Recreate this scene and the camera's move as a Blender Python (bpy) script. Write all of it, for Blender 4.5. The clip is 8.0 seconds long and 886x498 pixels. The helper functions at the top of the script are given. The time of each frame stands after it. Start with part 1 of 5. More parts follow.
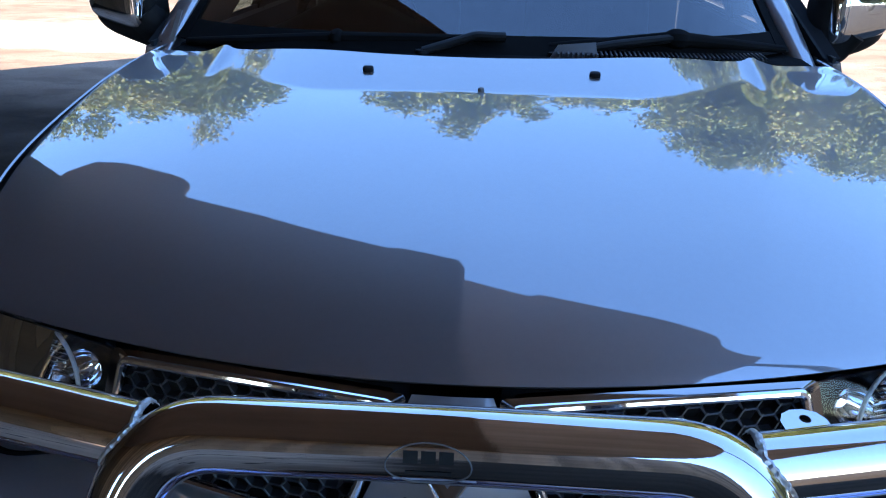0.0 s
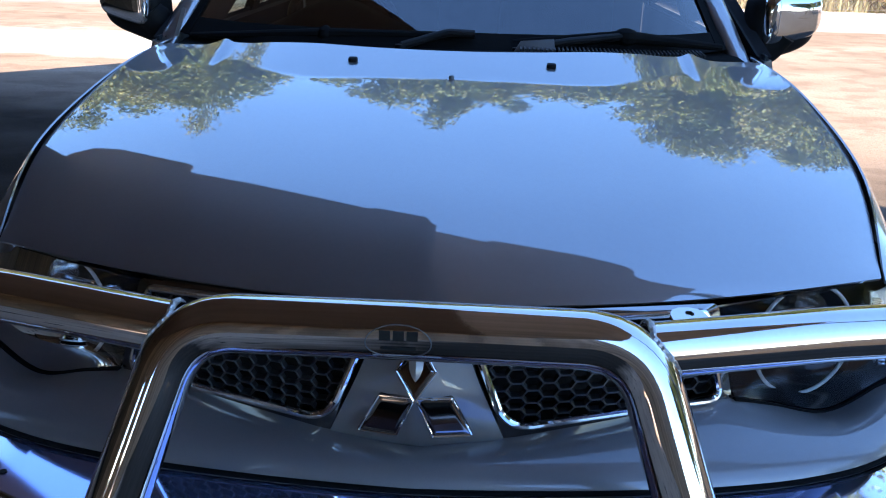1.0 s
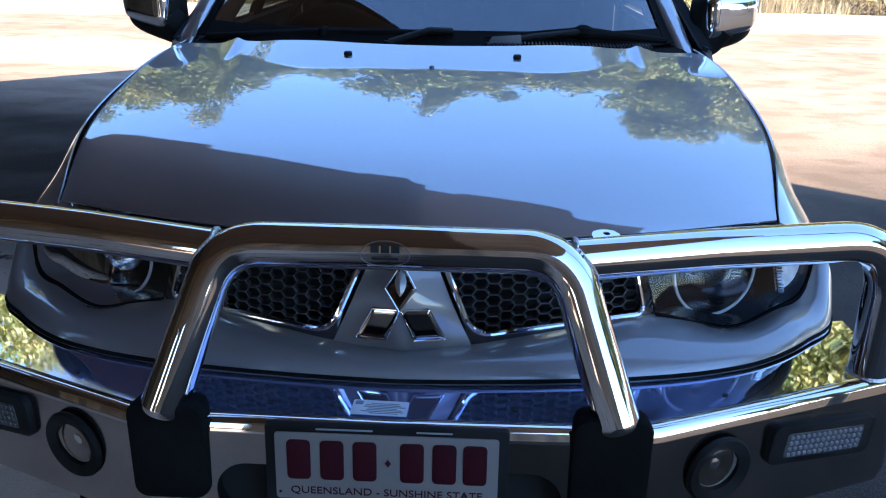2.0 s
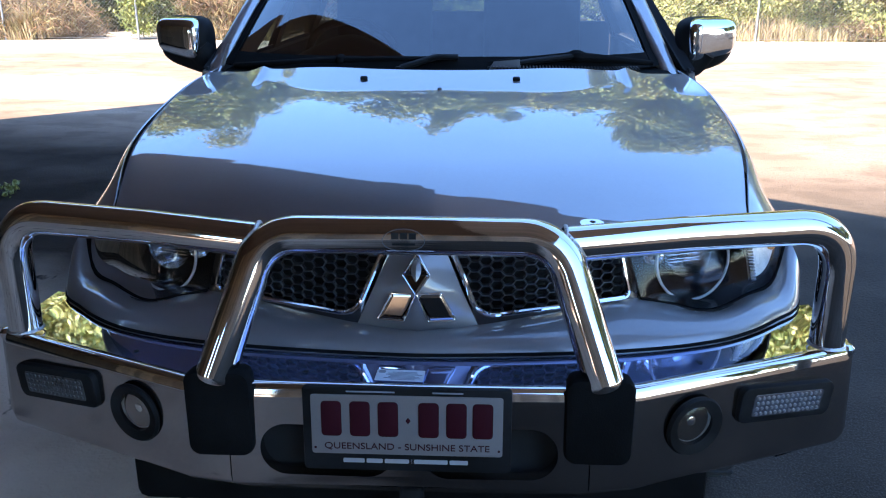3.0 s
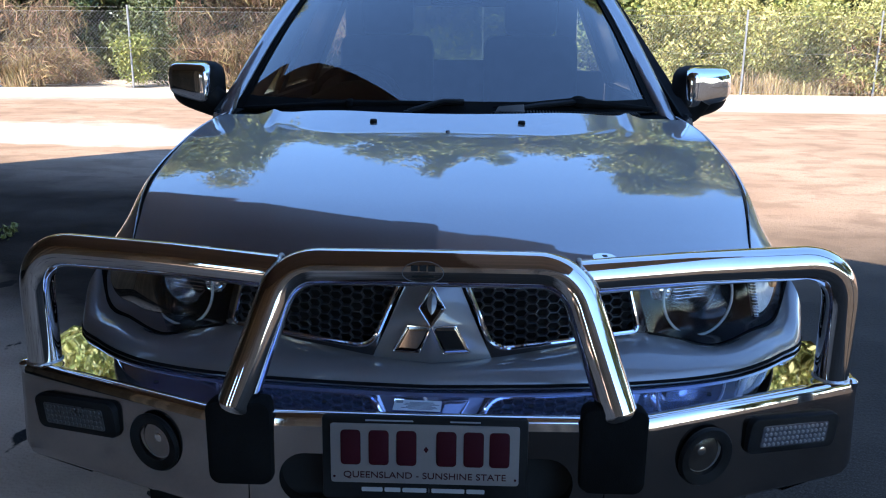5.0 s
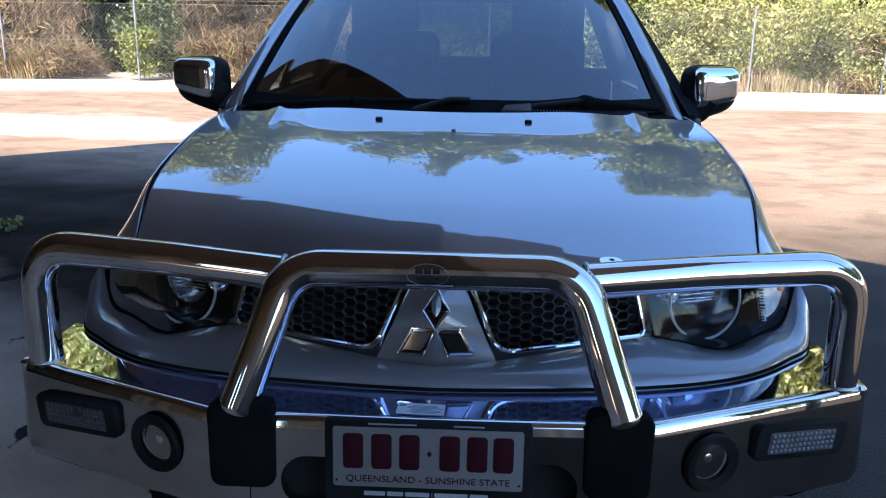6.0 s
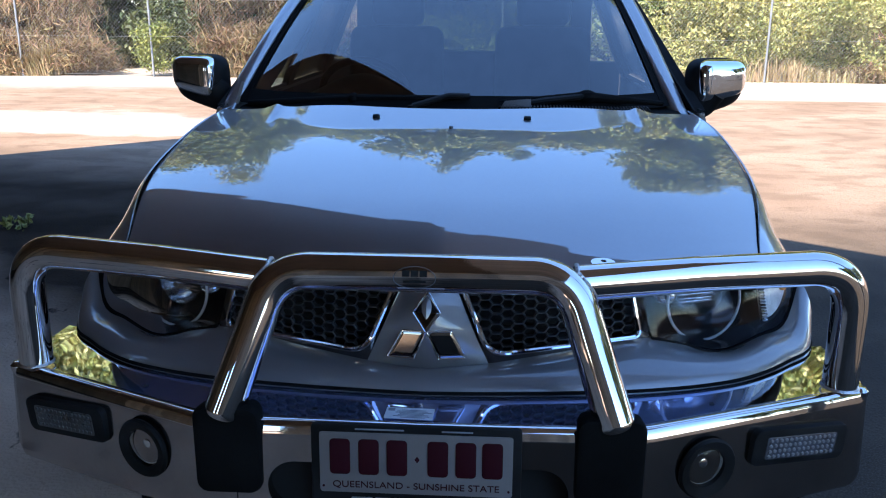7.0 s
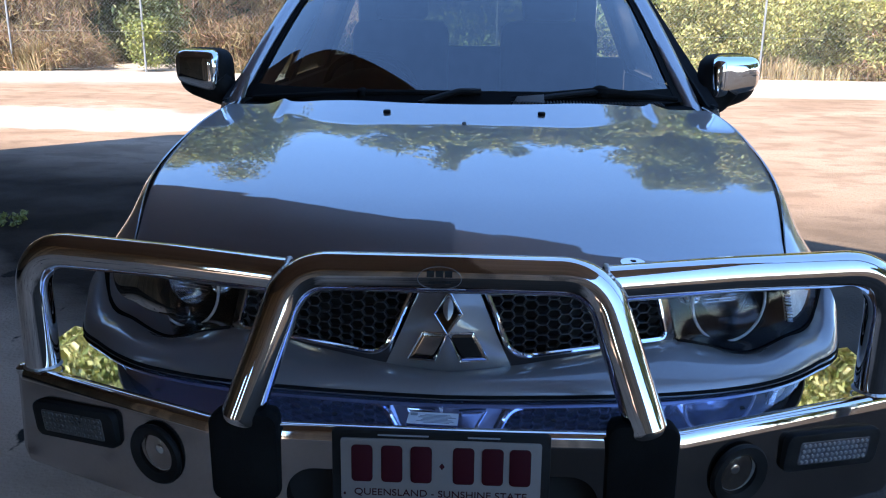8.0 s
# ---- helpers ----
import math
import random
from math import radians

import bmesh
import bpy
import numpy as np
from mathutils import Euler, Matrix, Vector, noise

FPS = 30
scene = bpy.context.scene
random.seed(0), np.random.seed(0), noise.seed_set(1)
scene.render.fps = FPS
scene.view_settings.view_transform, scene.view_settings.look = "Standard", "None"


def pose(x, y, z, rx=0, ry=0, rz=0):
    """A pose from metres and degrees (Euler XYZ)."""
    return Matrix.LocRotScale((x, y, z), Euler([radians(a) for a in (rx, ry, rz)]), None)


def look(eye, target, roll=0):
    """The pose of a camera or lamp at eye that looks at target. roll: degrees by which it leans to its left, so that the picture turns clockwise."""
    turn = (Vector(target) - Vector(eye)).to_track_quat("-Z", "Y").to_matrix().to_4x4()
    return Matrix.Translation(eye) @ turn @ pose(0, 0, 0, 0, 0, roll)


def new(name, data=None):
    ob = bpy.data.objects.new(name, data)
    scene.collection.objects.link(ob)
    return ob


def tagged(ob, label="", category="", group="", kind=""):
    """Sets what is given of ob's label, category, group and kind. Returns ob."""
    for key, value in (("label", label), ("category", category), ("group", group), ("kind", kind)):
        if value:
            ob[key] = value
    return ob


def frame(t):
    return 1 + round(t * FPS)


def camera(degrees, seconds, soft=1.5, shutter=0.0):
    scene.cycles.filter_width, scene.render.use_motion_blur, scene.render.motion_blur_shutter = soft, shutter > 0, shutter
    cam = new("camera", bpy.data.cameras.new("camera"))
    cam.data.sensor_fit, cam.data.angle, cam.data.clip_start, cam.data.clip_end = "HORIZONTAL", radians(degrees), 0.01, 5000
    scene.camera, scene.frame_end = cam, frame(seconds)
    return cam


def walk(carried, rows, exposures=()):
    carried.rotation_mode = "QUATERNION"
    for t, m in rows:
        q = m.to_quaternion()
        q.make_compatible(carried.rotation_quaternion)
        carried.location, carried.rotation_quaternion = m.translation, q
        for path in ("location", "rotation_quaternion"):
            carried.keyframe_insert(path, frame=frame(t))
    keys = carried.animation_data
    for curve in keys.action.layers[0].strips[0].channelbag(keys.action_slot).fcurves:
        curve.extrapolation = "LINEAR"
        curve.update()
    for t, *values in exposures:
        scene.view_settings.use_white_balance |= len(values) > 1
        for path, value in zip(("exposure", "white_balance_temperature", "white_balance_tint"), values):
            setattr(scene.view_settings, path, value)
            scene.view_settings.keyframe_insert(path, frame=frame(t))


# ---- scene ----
# camera and walk: seconds, x, y, z, pitch, roll, yaw
cam = camera(55.39, 8.0, soft=1.1)
PATH = [
    (0.0, 0.0445, -0.5961, 1.5025, -21.681, -0.787, 4.093),
    (0.5, 0.0598, -0.6754, 1.4980, -21.463, -1.026, 4.135),
    (1.0, 0.0837, -0.8610, 1.4984, -20.893, -1.427, 3.119),
    (1.5, 0.1232, -1.0469, 1.5086, -20.745, -1.185, 2.744),
    (3.0, 0.1434, -1.4802, 1.5121, -18.211, 0.045, 2.842),
    (3.5, 0.1264, -1.5210, 1.5117, -16.472, 0.185, 2.832),
    (4.0, 0.1072, -1.5411, 1.5030, -15.178, -0.021, 2.367),
    (4.5, 0.0913, -1.5471, 1.4936, -14.801, -0.258, 2.113),
    (6.0, 0.0843, -1.5204, 1.5057, -15.242, -0.863, 2.575),
    (6.5, 0.1100, -1.5067, 1.5107, -15.446, -0.596, 2.976),
    (7.0, 0.1394, -1.4831, 1.5151, -15.724, -0.286, 3.575),
    (7.5, 0.1121, -1.4636, 1.5113, -15.778, -0.525, 3.435),
    (8.0, 0.0716, -1.4322, 1.5049, -15.946, -0.499, 3.028),
]
walk(cam, [(t, pose(x, y, z, 90 + pitch, roll, yaw)) for t, x, y, z, pitch, roll, yaw in PATH],
     exposures=[(0.0, 2.57, 5850, 10), (0.5, 2.32, 5900, 10), (1.0, 2.40, 5950, 10), (1.5, 2.52, 5950, 10), (3.0, 2.8, 6050, 10), (3.6, 2.5, 6050, 10), (4.5, 2.24, 6100, 10), (8.0, 2.26, 6050, 10)])

# ---- sky, sun ----
SUN_EL, SUN_AZ = 53.0, 22.0   # height of the sun; its light travels towards +y, turned this far towards +x
world = bpy.data.worlds.new("sky")
scene.world = world
world.use_nodes = True
sky = world.node_tree.nodes.new("ShaderNodeTexSky")
sky.sky_type, sky.sun_disc = "NISHITA", False
sky.sun_elevation, sky.sun_rotation = radians(SUN_EL), radians(180 + SUN_AZ)
sky.air_density, sky.dust_density, sky.ozone_density = 1.0, 0.0, 6.0
world.node_tree.nodes["Background"].inputs["Strength"].default_value = 0.15
world.node_tree.links.new(sky.outputs["Color"], world.node_tree.nodes["Background"].inputs["Color"])
sun = new("sun", bpy.data.lights.new("sun", "SUN"))
sun.data.energy, sun.data.angle, sun.data.color = 3.2, radians(0.5), (1.0, 0.88, 0.70)
SUN_WAY = Vector((math.sin(radians(SUN_AZ)) * math.cos(radians(SUN_EL)), math.cos(radians(SUN_AZ)) * math.cos(radians(SUN_EL)), -math.sin(radians(SUN_EL))))
sun.matrix_world = look((0, -20, 20), Vector((0, -20, 20)) + SUN_WAY)


# ---- materials ----
def material(name, colour, rough=0.5, metal=0.0, coat=0.0, spread=0.0, scale=8.0, bump=0.0, bump_scale=60.0, second=None, patch=1.5, island=0.0, coat_rough=0.03, spec=0.5, flake=0.0, vary=0.0, coat_ior=1.5):
    """A surface with colour varied at two scales (grain and patches), roughness wear and fine relief."""
    m = bpy.data.materials.new(name)
    m.use_nodes = True
    nt = m.node_tree
    b = nt.nodes["Principled BSDF"]
    b.inputs["Base Color"].default_value = (*colour, 1)
    b.inputs["Roughness"].default_value = rough
    b.inputs["Metallic"].default_value = metal
    b.inputs["Coat Weight"].default_value = coat
    b.inputs["Coat Roughness"].default_value = coat_rough
    b.inputs["Coat IOR"].default_value = coat_ior
    b.inputs["Specular IOR Level"].default_value = spec
    co = nt.nodes.new("ShaderNodeTexCoord")
    if spread > 0 or second or island > 0:
        fine, wide = nt.nodes.new("ShaderNodeTexNoise"), nt.nodes.new("ShaderNodeTexNoise")
        fine.inputs["Scale"].default_value, wide.inputs["Scale"].default_value = scale * 8, patch
        fine.inputs["Detail"].default_value, wide.inputs["Detail"].default_value = 5, 4
        for n in (fine, wide):
            nt.links.new(co.outputs["Object"], n.inputs["Vector"])
        mix = nt.nodes.new("ShaderNodeMix")
        mix.data_type = "RGBA"
        other = second or tuple(c * 0.6 for c in colour)
        mix.inputs["A"].default_value, mix.inputs["B"].default_value = (*colour, 1), (*other, 1)
        ramp = nt.nodes.new("ShaderNodeMapRange")
        ramp.inputs["From Min"].default_value, ramp.inputs["From Max"].default_value = 0.35, 0.68
        nt.links.new(wide.outputs["Fac"], ramp.inputs["Value"])
        nt.links.new(ramp.outputs["Result"], mix.inputs["Factor"])
        hsv = nt.nodes.new("ShaderNodeHueSaturation")
        val = nt.nodes.new("ShaderNodeMapRange")
        val.inputs["To Min"].default_value, val.inputs["To Max"].default_value = 1 - spread, 1 + spread
        nt.links.new(fine.outputs["Fac"], val.inputs["Value"])
        if island > 0:
            geo = nt.nodes.new("ShaderNodeNewGeometry")
            rnd = nt.nodes.new("ShaderNodeMapRange")
            rnd.inputs["To Min"].default_value, rnd.inputs["To Max"].default_value = 1 - island, 1 + island
            nt.links.new(geo.outputs["Random Per Island"], rnd.inputs["Value"])
            mul = nt.nodes.new("ShaderNodeMath")
            mul.operation = "MULTIPLY"
            nt.links.new(val.outputs["Result"], mul.inputs[0])
            nt.links.new(rnd.outputs["Result"], mul.inputs[1])
            nt.links.new(mul.outputs["Value"], hsv.inputs["Value"])
            hue = nt.nodes.new("ShaderNodeMapRange")
            hue.inputs["To Min"].default_value, hue.inputs["To Max"].default_value = 0.5 - 0.07 * island, 0.5 + 0.05 * island
            frac = nt.nodes.new("ShaderNodeMath")
            frac.operation = "FRACT"
            mul7 = nt.nodes.new("ShaderNodeMath")
            mul7.operation = "MULTIPLY"
            mul7.inputs[1].default_value = 7.31
            nt.links.new(geo.outputs["Random Per Island"], mul7.inputs[0])
            nt.links.new(mul7.outputs["Value"], frac.inputs[0])
            nt.links.new(frac.outputs["Value"], hue.inputs["Value"])
            nt.links.new(hue.outputs["Result"], hsv.inputs["Hue"])
        else:
            nt.links.new(val.outputs["Result"], hsv.inputs["Value"])
        nt.links.new(mix.outputs["Result"], hsv.inputs["Color"])
        nt.links.new(hsv.outputs["Color"], b.inputs["Base Color"])
        if metal < 0.9 and coat == 0:
            rr = nt.nodes.new("ShaderNodeMapRange")
            rr.inputs["To Min"].default_value, rr.inputs["To Max"].default_value = max(0.02, rough - 0.12), min(1, rough + 0.12)
            nt.links.new(wide.outputs["Fac"], rr.inputs["Value"])
            nt.links.new(rr.outputs["Result"], b.inputs["Roughness"])
    if vary > 0:
        info = nt.nodes.new("ShaderNodeObjectInfo")
        rnd = nt.nodes.new("ShaderNodeMapRange")
        rnd.inputs["To Min"].default_value, rnd.inputs["To Max"].default_value = 1 - vary, 1 + vary
        nt.links.new(info.outputs["Random"], rnd.inputs["Value"])
        hv = nt.nodes.new("ShaderNodeHueSaturation")
        nt.links.new(rnd.outputs["Result"], hv.inputs["Value"])
        nt.links.new(b.inputs["Base Color"].links[0].from_socket, hv.inputs["Color"])
        nt.links.new(hv.outputs["Color"], b.inputs["Base Color"])
    if flake > 0:
        cell = nt.nodes.new("ShaderNodeTexVoronoi")
        cell.inputs["Scale"].default_value = 900
        nt.links.new(co.outputs["Object"], cell.inputs["Vector"])
        rr = nt.nodes.new("ShaderNodeMapRange")
        rr.inputs["To Min"].default_value, rr.inputs["To Max"].default_value = rough - flake, rough + flake
        nt.links.new(cell.outputs["Color"], rr.inputs["Value"])
        nt.links.new(rr.outputs["Result"], b.inputs["Roughness"])
    if bump > 0:
        n = nt.nodes.new("ShaderNodeTexNoise")
        n.inputs["Scale"].default_value, n.inputs["Detail"].default_value = bump_scale, 6
        nt.links.new(co.outputs["Object"], n.inputs["Vector"])
        bp = nt.nodes.new("ShaderNodeBump")
        bp.inputs["Strength"].default_value, bp.inputs["Distance"].default_value = bump, 0.01
        nt.links.new(n.outputs["Fac"], bp.inputs["Height"])
        nt.links.new(bp.outputs["Normal"], b.inputs["Normal"])
    return m


def glass(name, colour, rough=0.0, ior=1.45):
    """Thin pane: tinted see-through mixed with a real mirror gloss by Fresnel."""
    m = bpy.data.materials.new(name)
    m.use_nodes = True
    nt = m.node_tree
    nt.nodes.remove(nt.nodes["Principled BSDF"])
    tr, gl, mix, fr = (nt.nodes.new("ShaderNode" + k) for k in ("BsdfTransparent", "BsdfGlossy", "MixShader", "Fresnel"))
    tr.inputs["Color"].default_value = (*colour, 1)
    gl.inputs["Roughness"].default_value = rough
    fr.inputs["IOR"].default_value = ior
    nt.links.new(fr.outputs["Fac"], mix.inputs["Fac"])
    nt.links.new(tr.outputs["BSDF"], mix.inputs[1])
    nt.links.new(gl.outputs["BSDF"], mix.inputs[2])
    nt.links.new(mix.outputs["Shader"], nt.nodes["Material Output"].inputs["Surface"])
    return m


PAINT = material("silver_paint", (0.20, 0.188, 0.182), rough=0.44, metal=0.65, coat=1.0, spread=0.04, scale=12, patch=2.0, second=(0.185, 0.174, 0.168), coat_rough=0.020, flake=0.06, coat_ior=2.8)
SOFT_PAINT = material("silver_paint_on_plastic", (0.215, 0.207, 0.21), rough=0.50, metal=0.60, coat=1.0, spread=0.04, scale=12, patch=2.0, second=(0.20, 0.192, 0.195), coat_rough=0.04, flake=0.06, coat_ior=1.55)
DARK_CHROME = material("dark_chrome", (0.30, 0.29, 0.285), rough=0.08, metal=1.0)
BADGE = material("badge_chrome", (0.20, 0.185, 0.175), rough=0.06, metal=1.0)
CHROME = material("chrome", (0.82, 0.83, 0.85), rough=0.05, metal=1.0)
ALLOY = material("polished_alloy", (0.70, 0.655, 0.62), rough=0.05, metal=1.0, spread=0.06, scale=20, second=(0.62, 0.585, 0.56), patch=6, bump=0.008, bump_scale=30)
PLATE_ALLOY = material("plate_alloy", (0.86, 0.86, 0.87), rough=0.05, metal=1.0, spread=0.05, scale=14, second=(0.80, 0.80, 0.82), patch=6, bump=0.004, bump_scale=14)
ALLOY_SHEET = material("alloy_sheet", (0.46, 0.405, 0.37), rough=0.16, metal=1.0, spread=0.09, scale=14, second=(0.36, 0.32, 0.295), patch=4, bump=0.03, bump_scale=9)
REFLECTOR = material("lamp_reflector", (0.60, 0.60, 0.61), rough=0.16, metal=1.0)
SATIN = material("satin_reflector", (0.34, 0.34, 0.36), rough=0.22, metal=0.6)
WELD = material("weld", (0.5, 0.49, 0.48), rough=0.35, metal=1.0, bump=0.5, bump_scale=120)
RUBBER = material("black_rubber", (0.004, 0.004, 0.004), rough=0.8, spec=0.04, spread=0.2, scale=30, second=(0.008, 0.008, 0.008), patch=9, bump=0.12, bump_scale=300)
PLASTIC = material("black_plastic", (0.006, 0.006, 0.006), rough=0.55, spec=0.08, spread=0.15, scale=30, second=(0.016, 0.016, 0.017), patch=7, bump=0.06, bump_scale=400)
GLOSSY_BLACK = material("gloss_black", (0.010, 0.010, 0.012), rough=0.12)
DARK = material("dark_void", (0.006, 0.006, 0.006), rough=0.9)
GREYPLASTIC = material("grey_plastic", (0.10, 0.10, 0.105), rough=0.5, spread=0.1, scale=20, second=(0.08, 0.08, 0.085), patch=5)
FABRIC = material("seat_fabric", (0.055, 0.058, 0.062), rough=0.9, spread=0.2, scale=40, second=(0.04, 0.042, 0.045), patch=8, bump=0.2, bump_scale=500)
DASH = material("dashboard_plastic", (0.035, 0.036, 0.038), rough=0.6, spread=0.1, scale=30, second=(0.03, 0.03, 0.032), patch=5, bump=0.1, bump_scale=500)
SCREEN = glass("windscreen_glass", (0.40, 0.47, 0.47), ior=2.0)
LINING = material("cabin_trim", (0.020, 0.024, 0.026), rough=0.7, spec=0.2, spread=0.1, scale=30, second=(0.016, 0.019, 0.021), patch=5, bump=0.1, bump_scale=400)
PRIVACY = glass("privacy_glass", (0.05, 0.055, 0.055), rough=0.25, ior=1.15)
TINT = glass("tinted_glass", (0.45, 0.50, 0.48), ior=1.5)
CLEAR = glass("lamp_lens", (0.93, 0.94, 0.95), ior=1.38)
FOGLENS = glass("fog_lamp_lens", (0.94, 0.93, 0.91), ior=1.25)
FOGBOWL = material("fog_lamp_bowl", (0.62, 0.60, 0.57), rough=0.25, metal=0.2, spread=0.3, scale=30, second=(0.28, 0.27, 0.255), patch=22, bump=0.4, bump_scale=90)
AMBER = material("amber_bulb", (0.7, 0.28, 0.06), rough=0.25, spec=0.6)
# left indicator lens and beads: the shade on that side put into the colour
LED_SHADED = material("shaded_led_lens", (0.035, 0.034, 0.034), rough=0.3, spread=0.2, scale=40, second=(0.05, 0.05, 0.05), patch=30)
MESH = material("mesh_plastic", (0.022, 0.022, 0.023), rough=0.38, spec=0.5, spread=0.1, scale=30, second=(0.03, 0.03, 0.03), patch=7)
FROSTED = material("frosted_reflector", (0.85, 0.82, 0.78), rough=0.25, metal=0.1, spread=0.15, scale=30, second=(0.6, 0.58, 0.56), patch=30, bump=0.3, bump_scale=120)
LEDGLASS = material("led_lens", (0.075, 0.075, 0.085), rough=0.16, spread=0.2, scale=60, second=(0.04, 0.04, 0.045), patch=40, spec=0.8)
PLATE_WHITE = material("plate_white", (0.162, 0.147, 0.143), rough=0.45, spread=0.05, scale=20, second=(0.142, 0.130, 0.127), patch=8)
MAROON = material("plate_maroon", (0.030, 0.004, 0.008), rough=0.6, spec=0.1)
PAPER = material("paper_label", (0.62, 0.64, 0.68), rough=0.6, spread=0.05, scale=20, second=(0.5, 0.52, 0.56), patch=20)
GREYLETTER = material("grey_lettering", (0.30, 0.30, 0.31), rough=0.5)
GREYINK = material("grey_ink", (0.2, 0.21, 0.24), rough=0.6)
TYRE = material("tyre_rubber", (0.018, 0.018, 0.018), rough=0.85, spread=0.25, scale=30, second=(0.035, 0.032, 0.028), patch=6, bump=0.2, bump_scale=120)
STEEL = material("galvanised_steel", (0.30, 0.30, 0.30), rough=0.6, metal=0.3, spread=0.15, scale=10, second=(0.22, 0.22, 0.215), patch=5)

# the polished plate is duller and hazier in its middle than at its ends
nt = PLATE_ALLOY.node_tree
co, ax, mag, haze = (nt.nodes.new("ShaderNode" + k) for k in ("TexCoord", "SeparateXYZ", "Math", "MapRange"))
mag.operation = "ABSOLUTE"
haze.inputs["From Min"].default_value, haze.inputs["From Max"].default_value = 0.72, 0.60
haze.inputs["To Min"].default_value, haze.inputs["To Max"].default_value = 0.02, 0.05
nt.links.new(co.outputs["Object"], ax.inputs["Vector"])
nt.links.new(ax.outputs["X"], mag.inputs[0])
nt.links.new(mag.outputs["Value"], haze.inputs["Value"])
nt.links.new(haze.outputs["Result"], nt.nodes["Principled BSDF"].inputs["Roughness"])
# middle of the plate tinted bluish and made slightly less metallic
mid_tint, old = nt.nodes.new("ShaderNodeMix"), nt.nodes["Principled BSDF"].inputs["Base Color"].links[0].from_socket
mid_tint.data_type, mid_tint.blend_type = "RGBA", "MULTIPLY"
mid_tint.inputs["B"].default_value = (0.48, 0.56, 0.95, 1)
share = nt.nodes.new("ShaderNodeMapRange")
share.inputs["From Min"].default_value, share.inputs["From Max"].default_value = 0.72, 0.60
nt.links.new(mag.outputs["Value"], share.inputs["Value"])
nt.links.new(share.outputs["Result"], mid_tint.inputs["Factor"])
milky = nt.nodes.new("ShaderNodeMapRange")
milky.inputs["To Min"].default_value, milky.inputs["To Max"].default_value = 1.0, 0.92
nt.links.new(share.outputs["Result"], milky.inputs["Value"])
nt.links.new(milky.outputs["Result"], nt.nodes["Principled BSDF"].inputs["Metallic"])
nt.links.new(old, mid_tint.inputs["A"])
nt.links.new(mid_tint.outputs["Result"], nt.nodes["Principled BSDF"].inputs["Base Color"])


# ---- builders ----
def finish(name, bm, mat, sharp=35):
    bmesh.ops.remove_doubles(bm, verts=bm.verts[:], dist=1e-5)
    me = bpy.data.meshes.new(name)
    bm.to_mesh(me)
    bm.free()
    for p in me.polygons:
        p.use_smooth = True
    me.set_sharp_from_angle(angle=radians(sharp))
    me.materials.append(mat)
    return me


def part(name, bm, mat, parent, label="", sharp=35):
    """One mesh object under a thing or a part; the bmesh is in world metres."""
    ob = new(name, finish(name, bm, mat, sharp))
    ob.parent = parent
    inv = Matrix.Identity(4) if parent.parent else parent.matrix_basis.inverted()
    ob.matrix_parent_inverse = inv
    return tagged(ob, label)


def thing(name, at, label, category, group="", kind=""):
    ob = new(name)
    ob.empty_display_size = 0.2
    ob.location = at
    return tagged(ob, label, category, group, kind)


def solid(name, bm, mat, label, category, group="", kind="", sharp=35):
    return tagged(new(name, finish(name, bm, mat, sharp)), label, category, group, kind)


def spline(xs, ys):
    """A smooth curve through the given knots."""
    xs, ys = np.array(xs, float), np.array(ys, float)
    d = np.gradient(ys, xs)

    def f(x):
        x = min(max(x, xs[0]), xs[-1])
        i = min(int(np.searchsorted(xs, x, "right")) - 1, len(xs) - 2)
        h = xs[i + 1] - xs[i]
        t = (x - xs[i]) / h
        return float((2 * t ** 3 - 3 * t ** 2 + 1) * ys[i] + (t ** 3 - 2 * t ** 2 + t) * h * d[i] + (3 * t ** 2 - 2 * t ** 3) * ys[i + 1] + (t ** 3 - t ** 2) * h * d[i + 1])
    return f


def sheet(fn, nu, nv, thick=0.0, bm=None):
    """A grid of fn(u, v), u and v from 0 to 1."""
    bm = bm or bmesh.new()
    g = [[bm.verts.new(fn(i / nu, j / nv)) for j in range(nv + 1)] for i in range(nu + 1)]
    fs = [bm.faces.new((g[i][j], g[i + 1][j], g[i + 1][j + 1], g[i][j + 1])) for i in range(nu) for j in range(nv)]
    if thick:
        bmesh.ops.recalc_face_normals(bm, faces=fs)
        bmesh.ops.solidify(bm, geom=fs, thickness=thick)
    return bm


def rounded(points, radius, n=8, closed=False):
    """A polyline with its corners rounded."""
    pts = [Vector(p) for p in points]
    out = []
    k = len(pts)
    for i, p in enumerate(pts):
        if not closed and i in (0, k - 1):
            out.append(p)
            continue
        a, b = pts[i - 1] - p, pts[(i + 1) % k] - p
        r = radius[i] if isinstance(radius, (list, tuple)) else radius
        half = a.angle(b) / 2
        cut = min(r / max(math.tan(half), 1e-3), a.length * 0.49, b.length * 0.49)
        s, e = p + a.normalized() * cut, p + b.normalized() * cut
        for j in range(n + 1):
            t = j / n
            out.append(s * (1 - t) ** 2 + p * 2 * t * (1 - t) + e * t * t)
    return out


